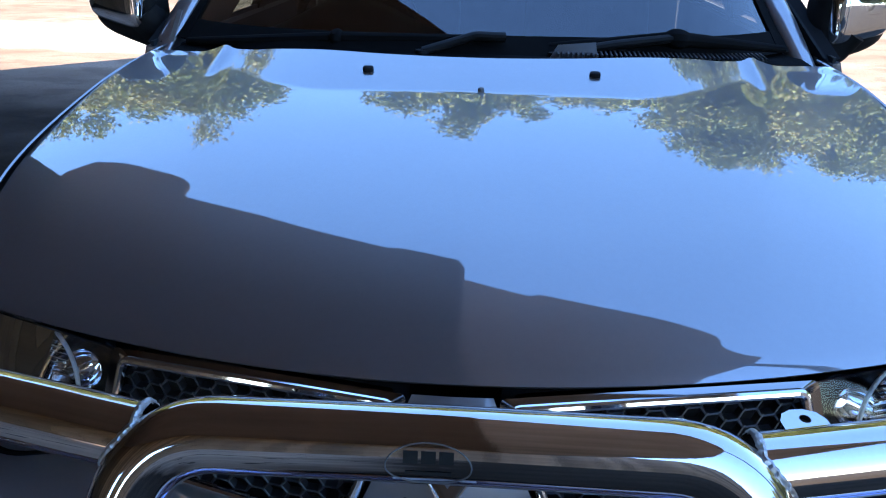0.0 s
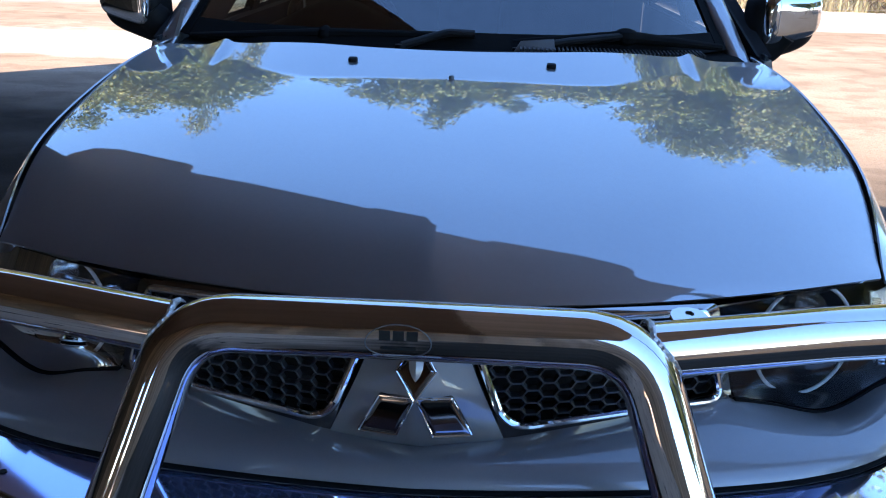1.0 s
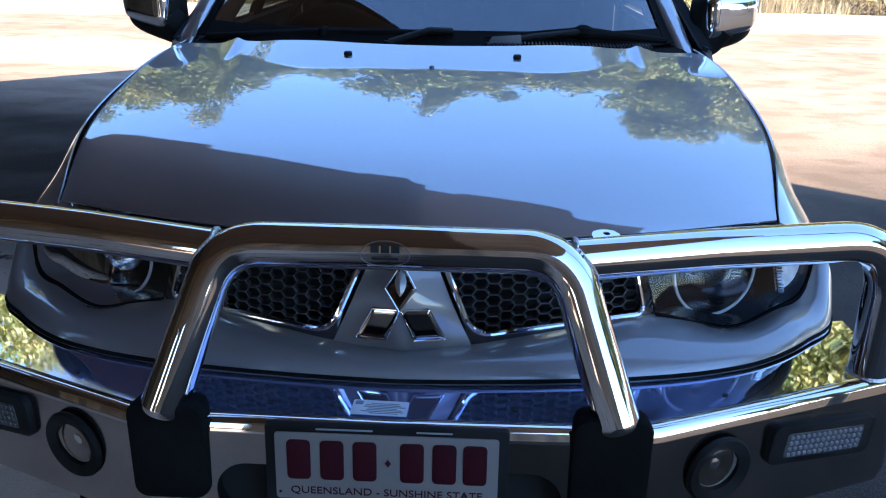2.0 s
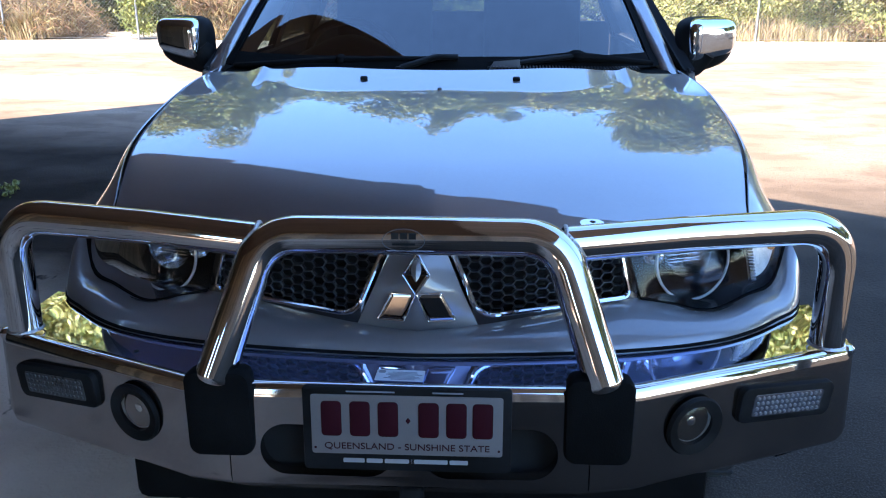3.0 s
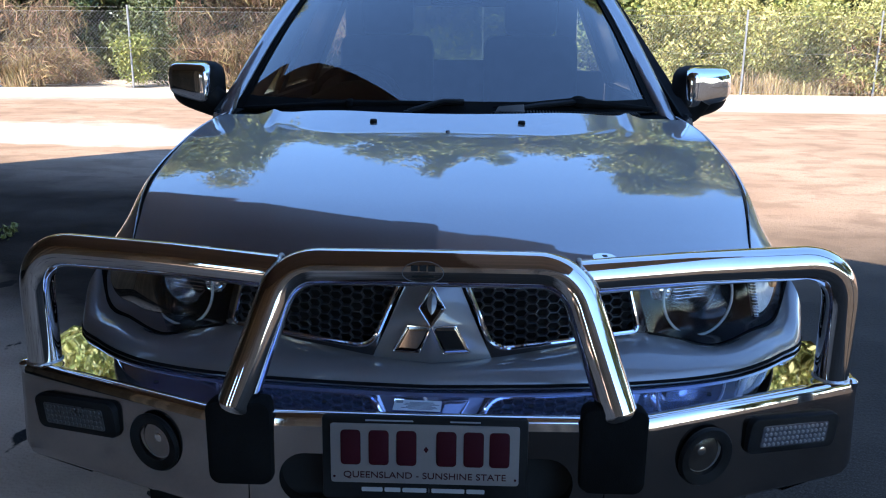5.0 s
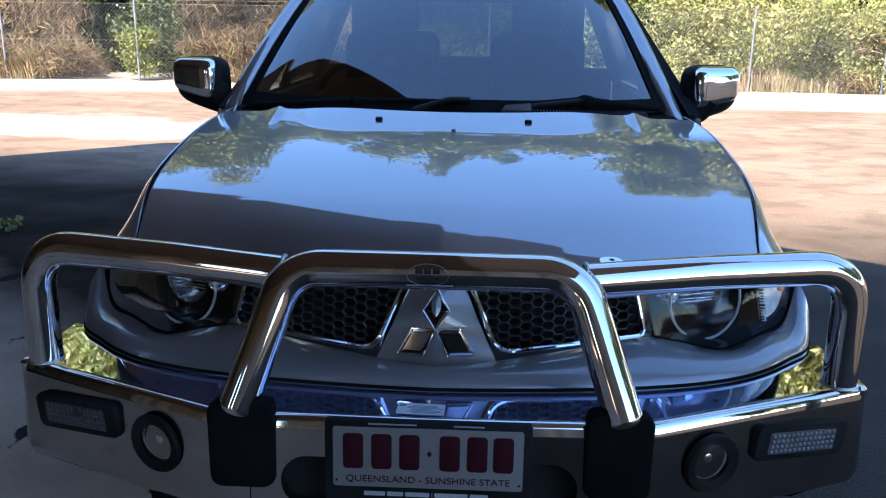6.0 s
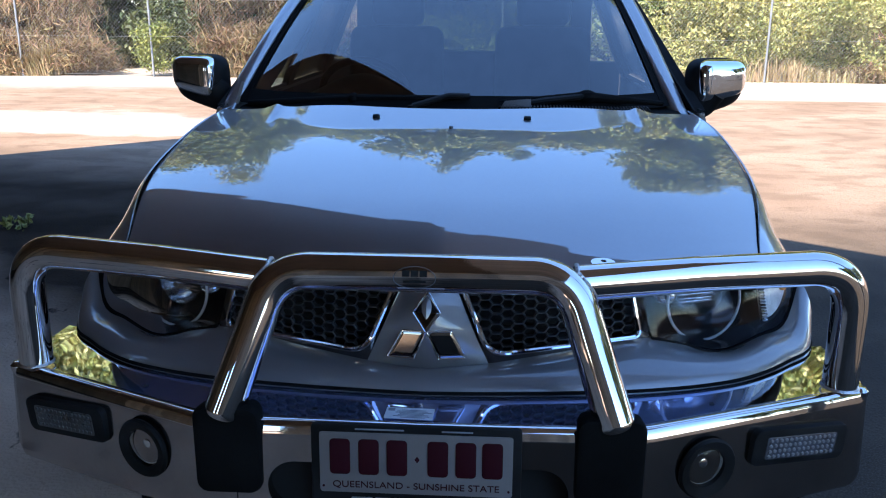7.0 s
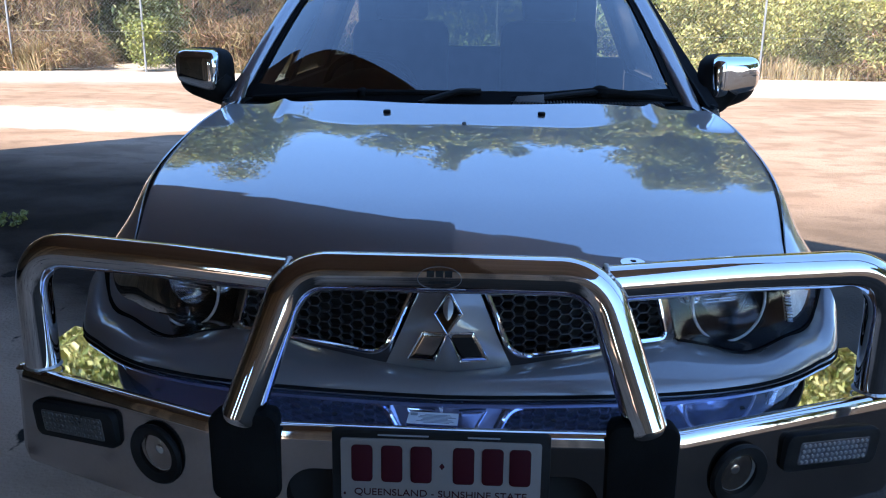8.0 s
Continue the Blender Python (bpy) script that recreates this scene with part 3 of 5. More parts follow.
top_d = [(0.0, 0.934), (0.029, 0.889), (0.0, 0.850), (-0.029, 0.889)]
low_d = [(0.001, 0.849), (0.054, 0.847), (0.086, 0.787), (0.027, 0.787)]
for shape in (top_d, low_d, [(-x, z) for x, z in low_d]):
    c00, c10, c11, c01 = (Vector((x, z)) for x, z in shape)
    probe = [(x, z) for x, z in shape] + [(sum(x for x, z in shape) / 4, sum(z for x, z in shape) / 4)] * 2
    flat = np.linalg.lstsq(np.array([(1, x, z) for x, z in probe]), np.array([panel_y(x, z) for x, z in probe]), rcond=None)[0]
    if len({x > 0 for x, z in shape}) == 1:
        # the lower pieces lean back a little
        xm, zm = probe[-1]
        flat = flat + np.array((-0.15 * zm + 0.5 * flat[1] * xm - 0.0055, -0.5 * flat[1], 0.15))

    def gem(u, v):
        p = (c00 * (1 - u) + c10 * u) * (1 - v) + (c01 * (1 - u) + c11 * u) * v
        rim = min(u, 1 - u, v, 1 - v)
        lift = 0.006 - 0.010 * max(0.0, 1 - rim / 0.03) - 0.0012 * max(0.0, 1 - rim / 0.12)
        return p.x, flat[0] + flat[1] * p.x + flat[2] * p.y - lift, p.y
    bm = sheet(gem, 26, 26)
    rim_loop = [(x, flat[0] + flat[1] * x + flat[2] * z - 0.0055, z) for x, z in shape]
    part("badge_rim", tube(rounded(rim_loop, 0.002, 3, True), 0.0019, 8, True), CHROME, badge_panel, "bright chrome rim")
    part("badge_diamond", bm, BADGE, badge_panel, "chrome diamond-shaped badge piece", sharp=25)


def inside(p, poly):
    x, y = p
    hit = False
    for (x0, y0), (x1, y1) in zip(poly, poly[1:] + poly[:1]):
        if (y0 > y) != (y1 > y) and x < (x1 - x0) * (y - y0) / (y1 - y0) + x0:
            hit = not hit
    return hit


for sx in (-1, 1):
    # opening of one grille half, as x and z
    opening = [(0.070, 0.944), (0.138, 0.786), (0.480, 0.803), (0.448, 0.940)]
    loop = [(p.x, p.y) for p in rounded([(x, z, 0) for x, z in opening], (0.012, 0.055, 0.016, 0.016), 8, True)]
    grille = part("grille_surround", tube([(sx * x, nose_y(x, z) - 0.004, z) for x, z in loop], 0.0066, 10, True), CHROME, truck, "chrome grille surround")
    outer = [(p.x, p.y) for p in rounded([(x, z, 0) for x, z in ((0.054, 0.953), (0.133, 0.758), (0.507, 0.788), (0.470, 0.948))], (0.01, 0.02, 0.012, 0.016), 8, True)]
    bm = bmesh.new()
    ra = [bm.verts.new((sx * x, nose_y(x, z), z)) for x, z in loop]
    rb = [bm.verts.new((sx * x, nose_y(x, z) + 0.004, z)) for x, z in outer]
    rc = [bm.verts.new((sx * x, nose_y(x, z) + 0.035, z)) for x, z in loop]
    n = len(loop)
    for k in range(n):
        bm.faces.new((ra[k], ra[(k + 1) % n], rb[(k + 1) % n], rb[k]))
        bm.faces.new((ra[k], rc[k], rc[(k + 1) % n], ra[(k + 1) % n]))
    bmesh.ops.recalc_face_normals(bm, faces=bm.faces[:])
    part("grille_bezel", bm, DARK_CHROME, grille, "dark chrome bezel")
    # honeycomb struts
    bm = bmesh.new()
    pw, ph = 0.0300, 0.0205
    done = set()
    for i in range(0, 18):
        for j in range(0, 11):
            cx = 0.05 + i * pw * 0.75 * 1.12
            cz = 0.775 + (j + 0.5 * (i % 2)) * ph
            pts = [(cx + pw * 0.56 * a, cz + ph * b) for a, b in ((-1, 0), (-0.5, 0.5), (0.5, 0.5), (1, 0), (0.5, -0.5), (-0.5, -0.5))]
            for a, b in zip(pts, pts[1:] + pts[:1]):
                key = (round((a[0] + b[0]) / 2, 3), round((a[1] + b[1]) / 2, 3))
                if key in done or not inside(((a[0] + b[0]) / 2, (a[1] + b[1]) / 2), opening):
                    continue
                done.add(key)
                pa, pb = (Vector((sx * q[0], nose_y(*q) + 0.022, q[1])) for q in (a, b))
                d = pb - pa
                z = d.normalized()
                y = Vector((0, 1, 0))
                y = (y - z * y.dot(z)).normalized()
                m = Matrix.Translation((pa + pb) / 2) @ Matrix((y.cross(z), y, z)).transposed().to_4x4()
                block((0.0028, 0.016, d.length + 0.002), m, 0.0008, 1, bm)
    part("honeycomb", bm, MESH, grille, "black honeycomb mesh")
    back = lambda u, v: (sx * (0.06 + 0.43 * u), nose_y(0.06 + 0.43 * u, 0.77 + 0.18 * v) + 0.07, 0.77 + 0.18 * v)
    part("grille_backing", sheet(back, 12, 6, 0.004), DARK, grille)

    # headlamp
    lamp_top = [spline((0, 0.3, 0.65, 0.85, 1), c) for c in ((0.470, 0.590, 0.758, 0.860, 0.922), (0.398, 0.440, 0.520, 0.615, 0.715), (0.938, 0.944, 0.944, 0.928, 0.890))]
    lamp_low = [spline((0, 0.18, 0.42, 0.64, 0.85, 1), c) for c in ((0.510, 0.576, 0.690, 0.790, 0.880, 0.930), (0.366, 0.388, 0.428, 0.488, 0.562, 0.660), (0.792, 0.772, 0.740, 0.757, 0.780, 0.850))]

    def lens(u, v, push=0.014):
        a, b = Vector([c(u) for c in lamp_low]), Vector([c(u) for c in lamp_top])
        p = a.lerp(b, v)
        bulge = math.sin(math.pi * v) * math.sin(math.pi * min(1, u * 0.9 + 0.05))
        return sx * (p.x + 0.3 * push * bulge), p.y - push * bulge, p.z

    def bowl(u, v):
        x, y, z = lens(u, v, 0.0)
        deep = (math.sin(math.pi * v) * math.sin(math.pi * min(1, u * 0.95 + 0.02))) ** 0.35
        return x - sx * 0.02 * deep, y + 0.004 + 0.13 * deep * (1 - 0.45 * u), z
    lamp = part("headlamp", sheet(bowl, 32, 20, 0.003), GLOSSY_BLACK, truck, "black-lined headlamp with a clear lens", sharp=60)
    m = facing((sx * 0.650, 0.474, 0.850), (sx * 0.34, -0.93, 0.12))
    part("lamp_ring", tube([m @ Vector((0.099 * math.cos(q), 0.099 * math.sin(q), 0)) for q in (2 * math.pi * k / 56 for k in range(56))], 0.0034, 8, True), FROSTED, lamp, "thin bright lamp ring")
    part("reflector", lathe([(0.066, -0.020), (0.062, -0.04), (0.050, -0.062), (0.030, -0.076), (0.010, -0.080)], m @ pose(0, 0.020, 0), 40), REFLECTOR, lamp, "dark chrome reflector bowl")
    part("bulb_shield", lathe([(0.0, -0.030), (0.012, -0.032), (0.017, -0.040), (0.017, -0.062), (0.010, -0.078)], m @ pose(0, 0.026, 0), 20), CHROME, lamp)
    m2 = m @ pose(0, 0, -0.035)
    bm = bmesh.new()
    for k in range(7):
        block((0.10 - 0.004 * abs(k - 3), 0.003, 0.006), m2 @ pose(0, 0.018 + (k - 3) * 0.009, 0.002 * (k % 2)), 0.001, 1, bm)
    part("reflector_rib", bm, CHROME, lamp)
    m3 = facing((sx * 0.552, 0.455, 0.872), (sx * 0.2, -0.95, 0.2))
    part("parking_lamp", lathe([(0.030, 0.0), (0.026, -0.02), (0.014, -0.034), (0.004, -0.036)], m3, 24), CHROME, lamp)
    # turn signal strip at the outer end
    strip = lambda u, v: Vector(lens(0.72 + 0.23 * u, 0.10 + 0.70 * v, 0.0)) + Vector((-sx * 0.012, 0.022, 0))
    part("turn_signal", sheet(strip, 6, 14, 0.003), FROSTED, lamp, "silvered turn signal reflector")
    bm = bmesh.new()
    for k in range(16):
        p = Vector(lens(0.725, 0.12 + 0.042 * k, 0.0)) + Vector((-sx * 0.008, 0.012, 0))
        block((0.016, 0.012, 0.0062), Matrix.Translation(p), 0.002, 1, bm)
    part("signal_bead", bm, CHROME, lamp)
    part("amber_bulb", lathe([(0.001, 0.012), (0.008, 0.008), (0.010, 0.0), (0.006, -0.014)], facing(Vector(lens(0.90, 0.35, 0.0)) + Vector((-sx * 0.01, 0.014, 0)), (sx * 0.5, -0.8, 0)), 14), AMBER, lamp, "amber signal bulb")
    gasket = [Vector(lens(k / 40, 0.0, 0.0)) + Vector((0, -0.003, -0.002)) for k in range(41)]
    part("lamp_gasket", tube(gasket, 0.0048, 8), RUBBER, lamp, "black rubber gasket")
    lens_ob = part("lamp_lens", sheet(lens, 32, 16), CLEAR, lamp, "clear headlamp lens")
    lens_ob.visible_shadow = False

# ---- the alloy bull bar ----
PLAN = [(0.0, -0.004), (0.36, 0.002), (0.455, 0.018), (0.925, 0.222), (0.945, 0.245), (0.952, 0.30), (0.952, 0.36)]
PROFILE = [(-0.030, 0.7335), (-0.018, 0.7385), (-0.008, 0.741), (0.001, 0.7385), (0.006, 0.731), (0.009, 0.715), (0.016, 0.540), (0.013, 0.522), (0.002, 0.510), (-0.110, 0.425), (-0.150, 0.425)]


def sweep_plan(path, profile, bm):
    """A profile of (outward, z) swept along a plan polyline, with mitred corners."""
    cols = []
    n = len(path)
    for i, p in enumerate(path):
        a = (p - path[i - 1]).normalized() if i else (path[1] - p).normalized()
        b = (path[i + 1] - p).normalized() if i < n - 1 else a
        na, nb = Vector((a.y, -a.x)), Vector((b.y, -b.x))
        m = (na + nb).normalized()
        m = m / max(m.dot(na), 0.4)
        cols.append([bm.verts.new((p.x + m.x * o, p.y + m.y * o, z)) for o, z in profile])
    for ca, cb in zip(cols, cols[1:]):
        for k in range(len(profile) - 1):
            bm.faces.new((ca[k], cb[k], cb[k + 1], ca[k + 1]))


full = [Vector((-x, y)) for x, y in PLAN[::-1]] + [Vector(p) for p in PLAN[1:]]
left = [p for p in full if p.x <= -0.35]
mid = [p for p in full if -0.37 <= p.x <= 0.37]
right = [p for p in full if p.x >= 0.35]
bm = bmesh.new()
for p in (left, right):
    sweep_plan(p, PROFILE[5:], bm)
sweep_plan(mid, PROFILE[7:], bm)
# middle face with two rounded openings for cooling air
def face_at(x, z):
    return x, -0.004 + 0.006 * abs(x) / 0.36 - 0.009 - 0.007 * (0.715 - z) / 0.175, z
loops = [[(-0.36, 0.522), (0.36, 0.522), (0.36, 0.715), (0.0, 0.715), (-0.36, 0.715)]]
for sx in (-1, 1):
    loops.append([(sx * 0.163 + x, 0.601 + z) for x, z in round_rect(0.270, 0.112, 0.055, 8)])
edges = []
for lp in loops:
    vs = [bm.verts.new(face_at(*q)) for q in lp]
    edges += [bm.edges.new((a, b)) for a, b in zip(vs, vs[1:] + vs[:1])]
    if len(lp) > 8:
        inner = [bm.verts.new(Vector(face_at(*q)) + Vector((0, 0.03, 0))) for q in lp]
        for k in range(len(vs)):
            bm.faces.new((vs[k], vs[(k + 1) % len(vs)], inner[(k + 1) % len(vs)], inner[k]))
bmesh.ops.triangle_fill(bm, edges=edges, use_beauty=True, use_dissolve=False)
bmesh.ops.recalc_face_normals(bm, faces=bm.faces[:])
channel = part("bumper_channel", bm, ALLOY_SHEET, truck, "polished alloy bumper channel with a folded lower edge", sharp=28)
edge_bm = bmesh.new()
sweep_plan(full, PROFILE[:6], edge_bm)
bmesh.ops.recalc_face_normals(edge_bm, faces=edge_bm.faces[:])
part("rolled_edge", edge_bm, ALLOY, channel, "mirror-polished rolled front edge", sharp=60)
part("air_duct", block((0.62, 0.02, 0.15), pose(0, 0.045, 0.60)), DARK, channel, "dark air openings")
part("valance", block((1.30, 0.30, 0.14), pose(0, 0.30, 0.42), 0.03), RUBBER, truck, "black lower valance")
part("valance_strut", block((0.05, 0.05, 0.12), pose(0, 0.06, 0.43), 0.01), PLASTIC, truck)

# top plate, from the rolled front edge back to the painted cover
def front_edge(x):
    a = abs(x)
    for (x0, y0), (x1, y1) in zip(PLAN, PLAN[1:]):
        if a <= x1 or (x1, y1) == PLAN[-1]:
            return y0 + (y1 - y0) * min(1, (a - x0) / max(x1 - x0, 1e-4))
plate_yb = spline((0, 0.07, 0.30, 0.48, 0.60, 0.70, 0.83, 0.905, 0.95), (0.146, 0.149, 0.168, 0.195, 0.227, 0.271, 0.380, 0.486, 0.500))
def top_plate(u, v):
    s = 2 * u - 1
    sg = 1 if s >= 0 else -1
    x = 0.948 * abs(s)
    y0 = min(front_edge(x), 0.34) + 0.020 + 0.02 * smooth(0.90, 0.938, x)
    return sg * x, y0 + (max(plate_yb(x), y0 + 0.01) - y0) * v, 0.7345 - 0.024 * (max(plate_yb(x), y0 + 0.01) - y0) * v
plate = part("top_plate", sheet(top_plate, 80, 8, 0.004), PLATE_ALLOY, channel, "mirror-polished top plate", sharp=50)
seal_pts = [(0.925 * k / 40, cover_yb(abs(0.925 * k / 40)) - 0.004, 0.737) for k in range(-40, 41)]
part("rubber_seal", tube(seal_pts, 0.0048, 8, flat=0.8), RUBBER, channel, "black rubber strip under the painted cover")
# shallow pressed rib, bolts and paper label on the plate
for sx in (-1, 1):
    for px in (0.215, 0.60):
        part("plate_hole", lathe([(0.0, 0.0012), (0.0045, 0.0012), (0.0055, 0.0)], pose(sx * px, front_edge(px) + 0.065, 0.7348), 12), DARK, plate, "small bolt hole")
m = pose(-0.02, 0.052, 0.7365, 0, 0, -2)
label = part("label_sheet", slab(round_rect(0.098, 0.048, 0.003), m, 0.0012), PAPER, channel, "paper instruction label stuck on the plate")
bm = bmesh.new()
for k in range(7):
    slab(round_rect(0.05 + 0.012 * ((k * 7) % 3), 0.0022, 0.0008, 2), m @ pose(0.008 - 0.003 * (k % 2), 0.013 - 0.0052 * k, 0.0012), 0.0006, 0, bm)
slab(round_rect(0.014, 0.011, 0.002, 2), m @ pose(-0.038, 0.014, 0.0012), 0.0006, 0, bm)
part("print_bar", bm, GREYINK, label)

# centre hoop
HOOP_R, SIDE_R = 0.0385, 0.0365
half = [(0.382, -0.001, 0.756), (0.291, 0.098, 1.018), (0.0, 0.102, 1.018)]
hoop_path = rounded([(-x, y, z) for x, y, z in half] + half[-2::-1], (0, 0.10, 0.3, 0.10, 0), 12)
# rounded ends
for step, at_end in ((1, 0), (-1, -1)):
    tip = hoop_path[at_end]
    way = (tip - hoop_path[at_end + step]).normalized()
    for k in range(1, 6):
        hoop_path.insert(0 if step == 1 else len(hoop_path), tip + way * 0.020 * math.sin(k / 5 * math.pi / 2))
def hoop_end(t):
    n = len(hoop_path) - 1
    k = 5 - min(5, min(round(t * n), n - round(t * n)))
    return max(0.10, math.cos(k / 5 * math.pi / 2) ** 0.6)
part("hoop_bar", tube(hoop_path, HOOP_R, 36, taper=hoop_end), ALLOY, truck, "mirror-polished centre hoop tube", sharp=50)
for sx in (-1, 1):
    pts = rounded([(sx * 0.306, 0.111, 1.0005), (sx * 0.55, 0.165, 1.009), (sx * 0.889, 0.238, 1.012), (sx * 0.893, 0.240, 0.742)], (0, 0.5, 0.105, 0), 14)
    bar = part("side_bar", tube(pts, SIDE_R, 30), ALLOY, truck, "polished outer bar over the headlamp", sharp=50)
    # weld beads
    # the bead follows the line where the outer bar runs into the hoop
    c, ax = Vector((sx * 0.46, 0.145, 1.006)), (Vector((sx * 0.292, 0.108, 1.000)) - Vector((sx * 0.55, 0.165, 1.009))).normalized()
    e1 = ax.orthogonal().normalized()
    e2 = ax.cross(e1)
    spine = np.array([tuple(p) for p in hoop_path])
    ring = []
    for k in range(64):
        q = 2 * math.pi * k / 64
        p = c + (e1 * math.cos(q) + e2 * math.sin(q)) * (SIDE_R - 0.0015 + 0.0016 * (k % 2))
        for _ in range(130):
            a, b = spine[:-1], spine[1:]
            w = np.clip(((np.array(p) - a) * (b - a)).sum(1) / np.maximum(((b - a) ** 2).sum(1), 1e-9), 0, 1)
            if np.linalg.norm(a + (b - a) * w[:, None] - np.array(p), axis=1).min() < HOOP_R:
                break
            if abs(p.x) < 0.306:
                break
            p = p + ax * 0.002
        ring.append(p)
    part("weld_bead", tube(ring, 0.0042, 8, True), WELD, bar, "rippled weld bead")
    m = pose(sx * 0.893, 0.240, 0.741)
    part("bar_foot", lathe([(0.0, 0.007), (0.036, 0.006), (0.038, 0.004), (0.040, 0.0)], m, 30), WELD, bar)
    # rounded corner knob of the channel's rolled edge
    part("edge_end", lathe([(0.0, 0.009), (0.010, 0.007), (0.016, 0.0), (0.016, -0.008), (0.012, -0.018)], pose(sx * 0.936, 0.236, 0.735), 20), ALLOY, channel)
    # rubber buffers
    m = facing((sx * 0.374, -0.002, 0.680), (0, -1, 0.0))
    pad = slab(round_rect(0.133, 0.186, 0.026, 6), m, 0.024, 0.010)
    slab(round_rect(0.128, 0.060, 0.029, 6), pose(sx * 0.374, 0.016, 0.735), 0.030, 0.014, pad)
    part("rubber_buffer", pad, RUBBER, truck, "black rubber buffer block")
    # fog lamp on the angled face
    nrm = Vector((sx * 0.398, -0.917, -0.03))
    at = Vector((sx * 0.572, 0.058, 0.640))
    m = facing(at, nrm)
    fog = part("fog_lamp", lathe([(0.0, -0.02), (0.050, -0.02), (0.056, 0.0), (0.064, 0.004), (0.066, 0.010), (0.062, 0.016), (0.050, 0.013), (0.042, 0.010), (0.040, -0.004)], m, 40), PLASTIC, truck, "round fog lamp in a black bezel")
    part("fog_reflector", lathe([(0.044, 0.002), (0.038, -0.006), (0.024, -0.014), (0.010, -0.016), (0.0, -0.016)], m @ pose(-sx * 0.004, 0.008, 0.004), 32), FOGBOWL, fog)
    part("fog_bulb", lathe([(0.0, 0.006), (0.010, 0.002), (0.012, -0.014)], m @ pose(-sx * 0.004, 0.008, 0.0), 14), CHROME, fog)
    part("fog_lens", lathe([(0.047, 0.003), (0.036, 0.010), (0.020, 0.014), (0.0, 0.0155)], m @ pose(-sx * 0.004, 0.008, 0.004), 32), FOGLENS, fog, "clear domed lens").visible_shadow = False
    # LED indicator
    m = facing((sx * 0.784, 0.143, 0.652), nrm) @ pose(0, 0, 0, 0, 0, -sx * 5.5)
    ind = slab([(x, y) for x, y in round_rect(0.246, 0.082, 0.020, 5)], m @ pose(0, 0, -0.012), 0.020, 0.006)
    lamp2 = part("indicator_lamp", ind, PLASTIC, truck, "rectangular indicator lamp in a black frame")
    # same lens on both sides; the left one is coloured darker as shade
    part("led_panel", slab(round_rect(0.182, 0.050, 0.006, 3), m @ pose(0, 0, 0.0065), 0.003, 0.001), LEDGLASS if sx > 0 else LED_SHADED, lamp2, "clear patterned lens" if sx > 0 else "patterned lens coloured darker for the shaded left side")
    bm = bmesh.new()
    for i in range(14):
        for j in range(4):
            lathe([(0.0045, 0.0), (0.0038, 0.0022), (0.0, 0.0032)], m @ pose((i - 6.5) * 0.0125, (j - 1.5) * 0.0118, 0.0092), 8, bm)
    part("led_bead", bm, SATIN if sx > 0 else LED_SHADED, lamp2)

# small bracket tab with a bolt hole on one outer bar
m = facing((0.360, 0.150, 1.030), (0.05, -0.16, 0.95), up=(-0.2, 1, 0.2))
outline = [(-0.026, -0.024), (0.026, -0.024), (0.024, 0.002), (0.018, 0.012), (0.006, 0.017), (-0.008, 0.017), (-0.019, 0.012), (-0.025, 0.002)]
bm = bmesh.new()
rim = [bm.verts.new(m @ Vector((x, y, 0.006))) for x, y in outline]
hole = [bm.verts.new(m @ Vector((0.002 + 0.006 * math.cos(2 * math.pi * k / 16), 0.003 + 0.006 * math.sin(2 * math.pi * k / 16), 0.006))) for k in range(16)]
es = [bm.edges.new((a, b)) for lp in (rim, hole) for a, b in zip(lp, lp[1:] + lp[:1])]
bmesh.ops.triangle_fill(bm, edges=es, use_beauty=True)
bmesh.ops.solidify(bm, geom=bm.faces[:], thickness=0.006)
part("aerial_bracket", bm, ALLOY, truck, "alloy aerial bracket tab with a bolt hole")
part("bracket_hole", lathe([(0.0, 0.0), (0.0058, 0.0)], m @ pose(0.002, 0.003, -0.001), 16), DARK, truck)

# maker's oval on the hoop: outline and plain blocks
def on_hoop(x, q):
    r = HOOP_R + 0.0006
    return Vector((x, 0.102 - r * math.cos(q), 1.018 + r * math.sin(q)))
cx = -0.010
oval_loop = [on_hoop(cx + 0.041 * math.cos(2 * math.pi * k / 40), 0.02 + 0.60 * math.sin(2 * math.pi * k / 40)) for k in range(40)]
mark = part("maker_mark", tube(oval_loop, 0.0008, 6, True), GREYPLASTIC, truck, "dark oval maker's mark on the hoop")
bm = bmesh.new()
for x0, x1, q0, q1 in ((-0.024, -0.010, 0.10, 0.42), (-0.007, 0.007, 0.10, 0.42), (0.010, 0.024, 0.10, 0.42), (-0.022, 0.022, -0.22, -0.12)):
    sheet(lambda u, v: on_hoop(cx + x0 + (x1 - x0) * u, q0 + (q1 - q0) * v), 4, 4, 0.0006, bm)
part("mark_block", bm, DARK, mark)

# number plate in a black holder; the characters are plain bars
tilt = facing((0.0, -0.022, 0.677), (0, -1, 0.05))
holder = part("number_plate", slab(round_rect(0.408, 0.178, 0.008, 3), tilt @ pose(0, -0.016, 0), 0.010, 0.003), PLASTIC, truck, "white number plate with maroon characters in a black holder")
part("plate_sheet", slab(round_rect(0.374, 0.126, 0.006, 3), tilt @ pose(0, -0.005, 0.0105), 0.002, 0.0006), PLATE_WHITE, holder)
for k, x in enumerate((-0.147, -0.091, -0.036, 0.043, 0.097, 0.148)):
    part("plate_bar", slab(round_rect(0.040, 0.074, 0.008, 3), tilt @ pose(x, 0.008, 0.0126), 0.0016, 0.0005), MAROON, holder)
part("plate_dot", slab([(0, 0.007), (-0.005, 0), (0, -0.007), (0.005, 0)], tilt @ pose(0.003, 0.006, 0.0126), 0.0012), MAROON, holder)
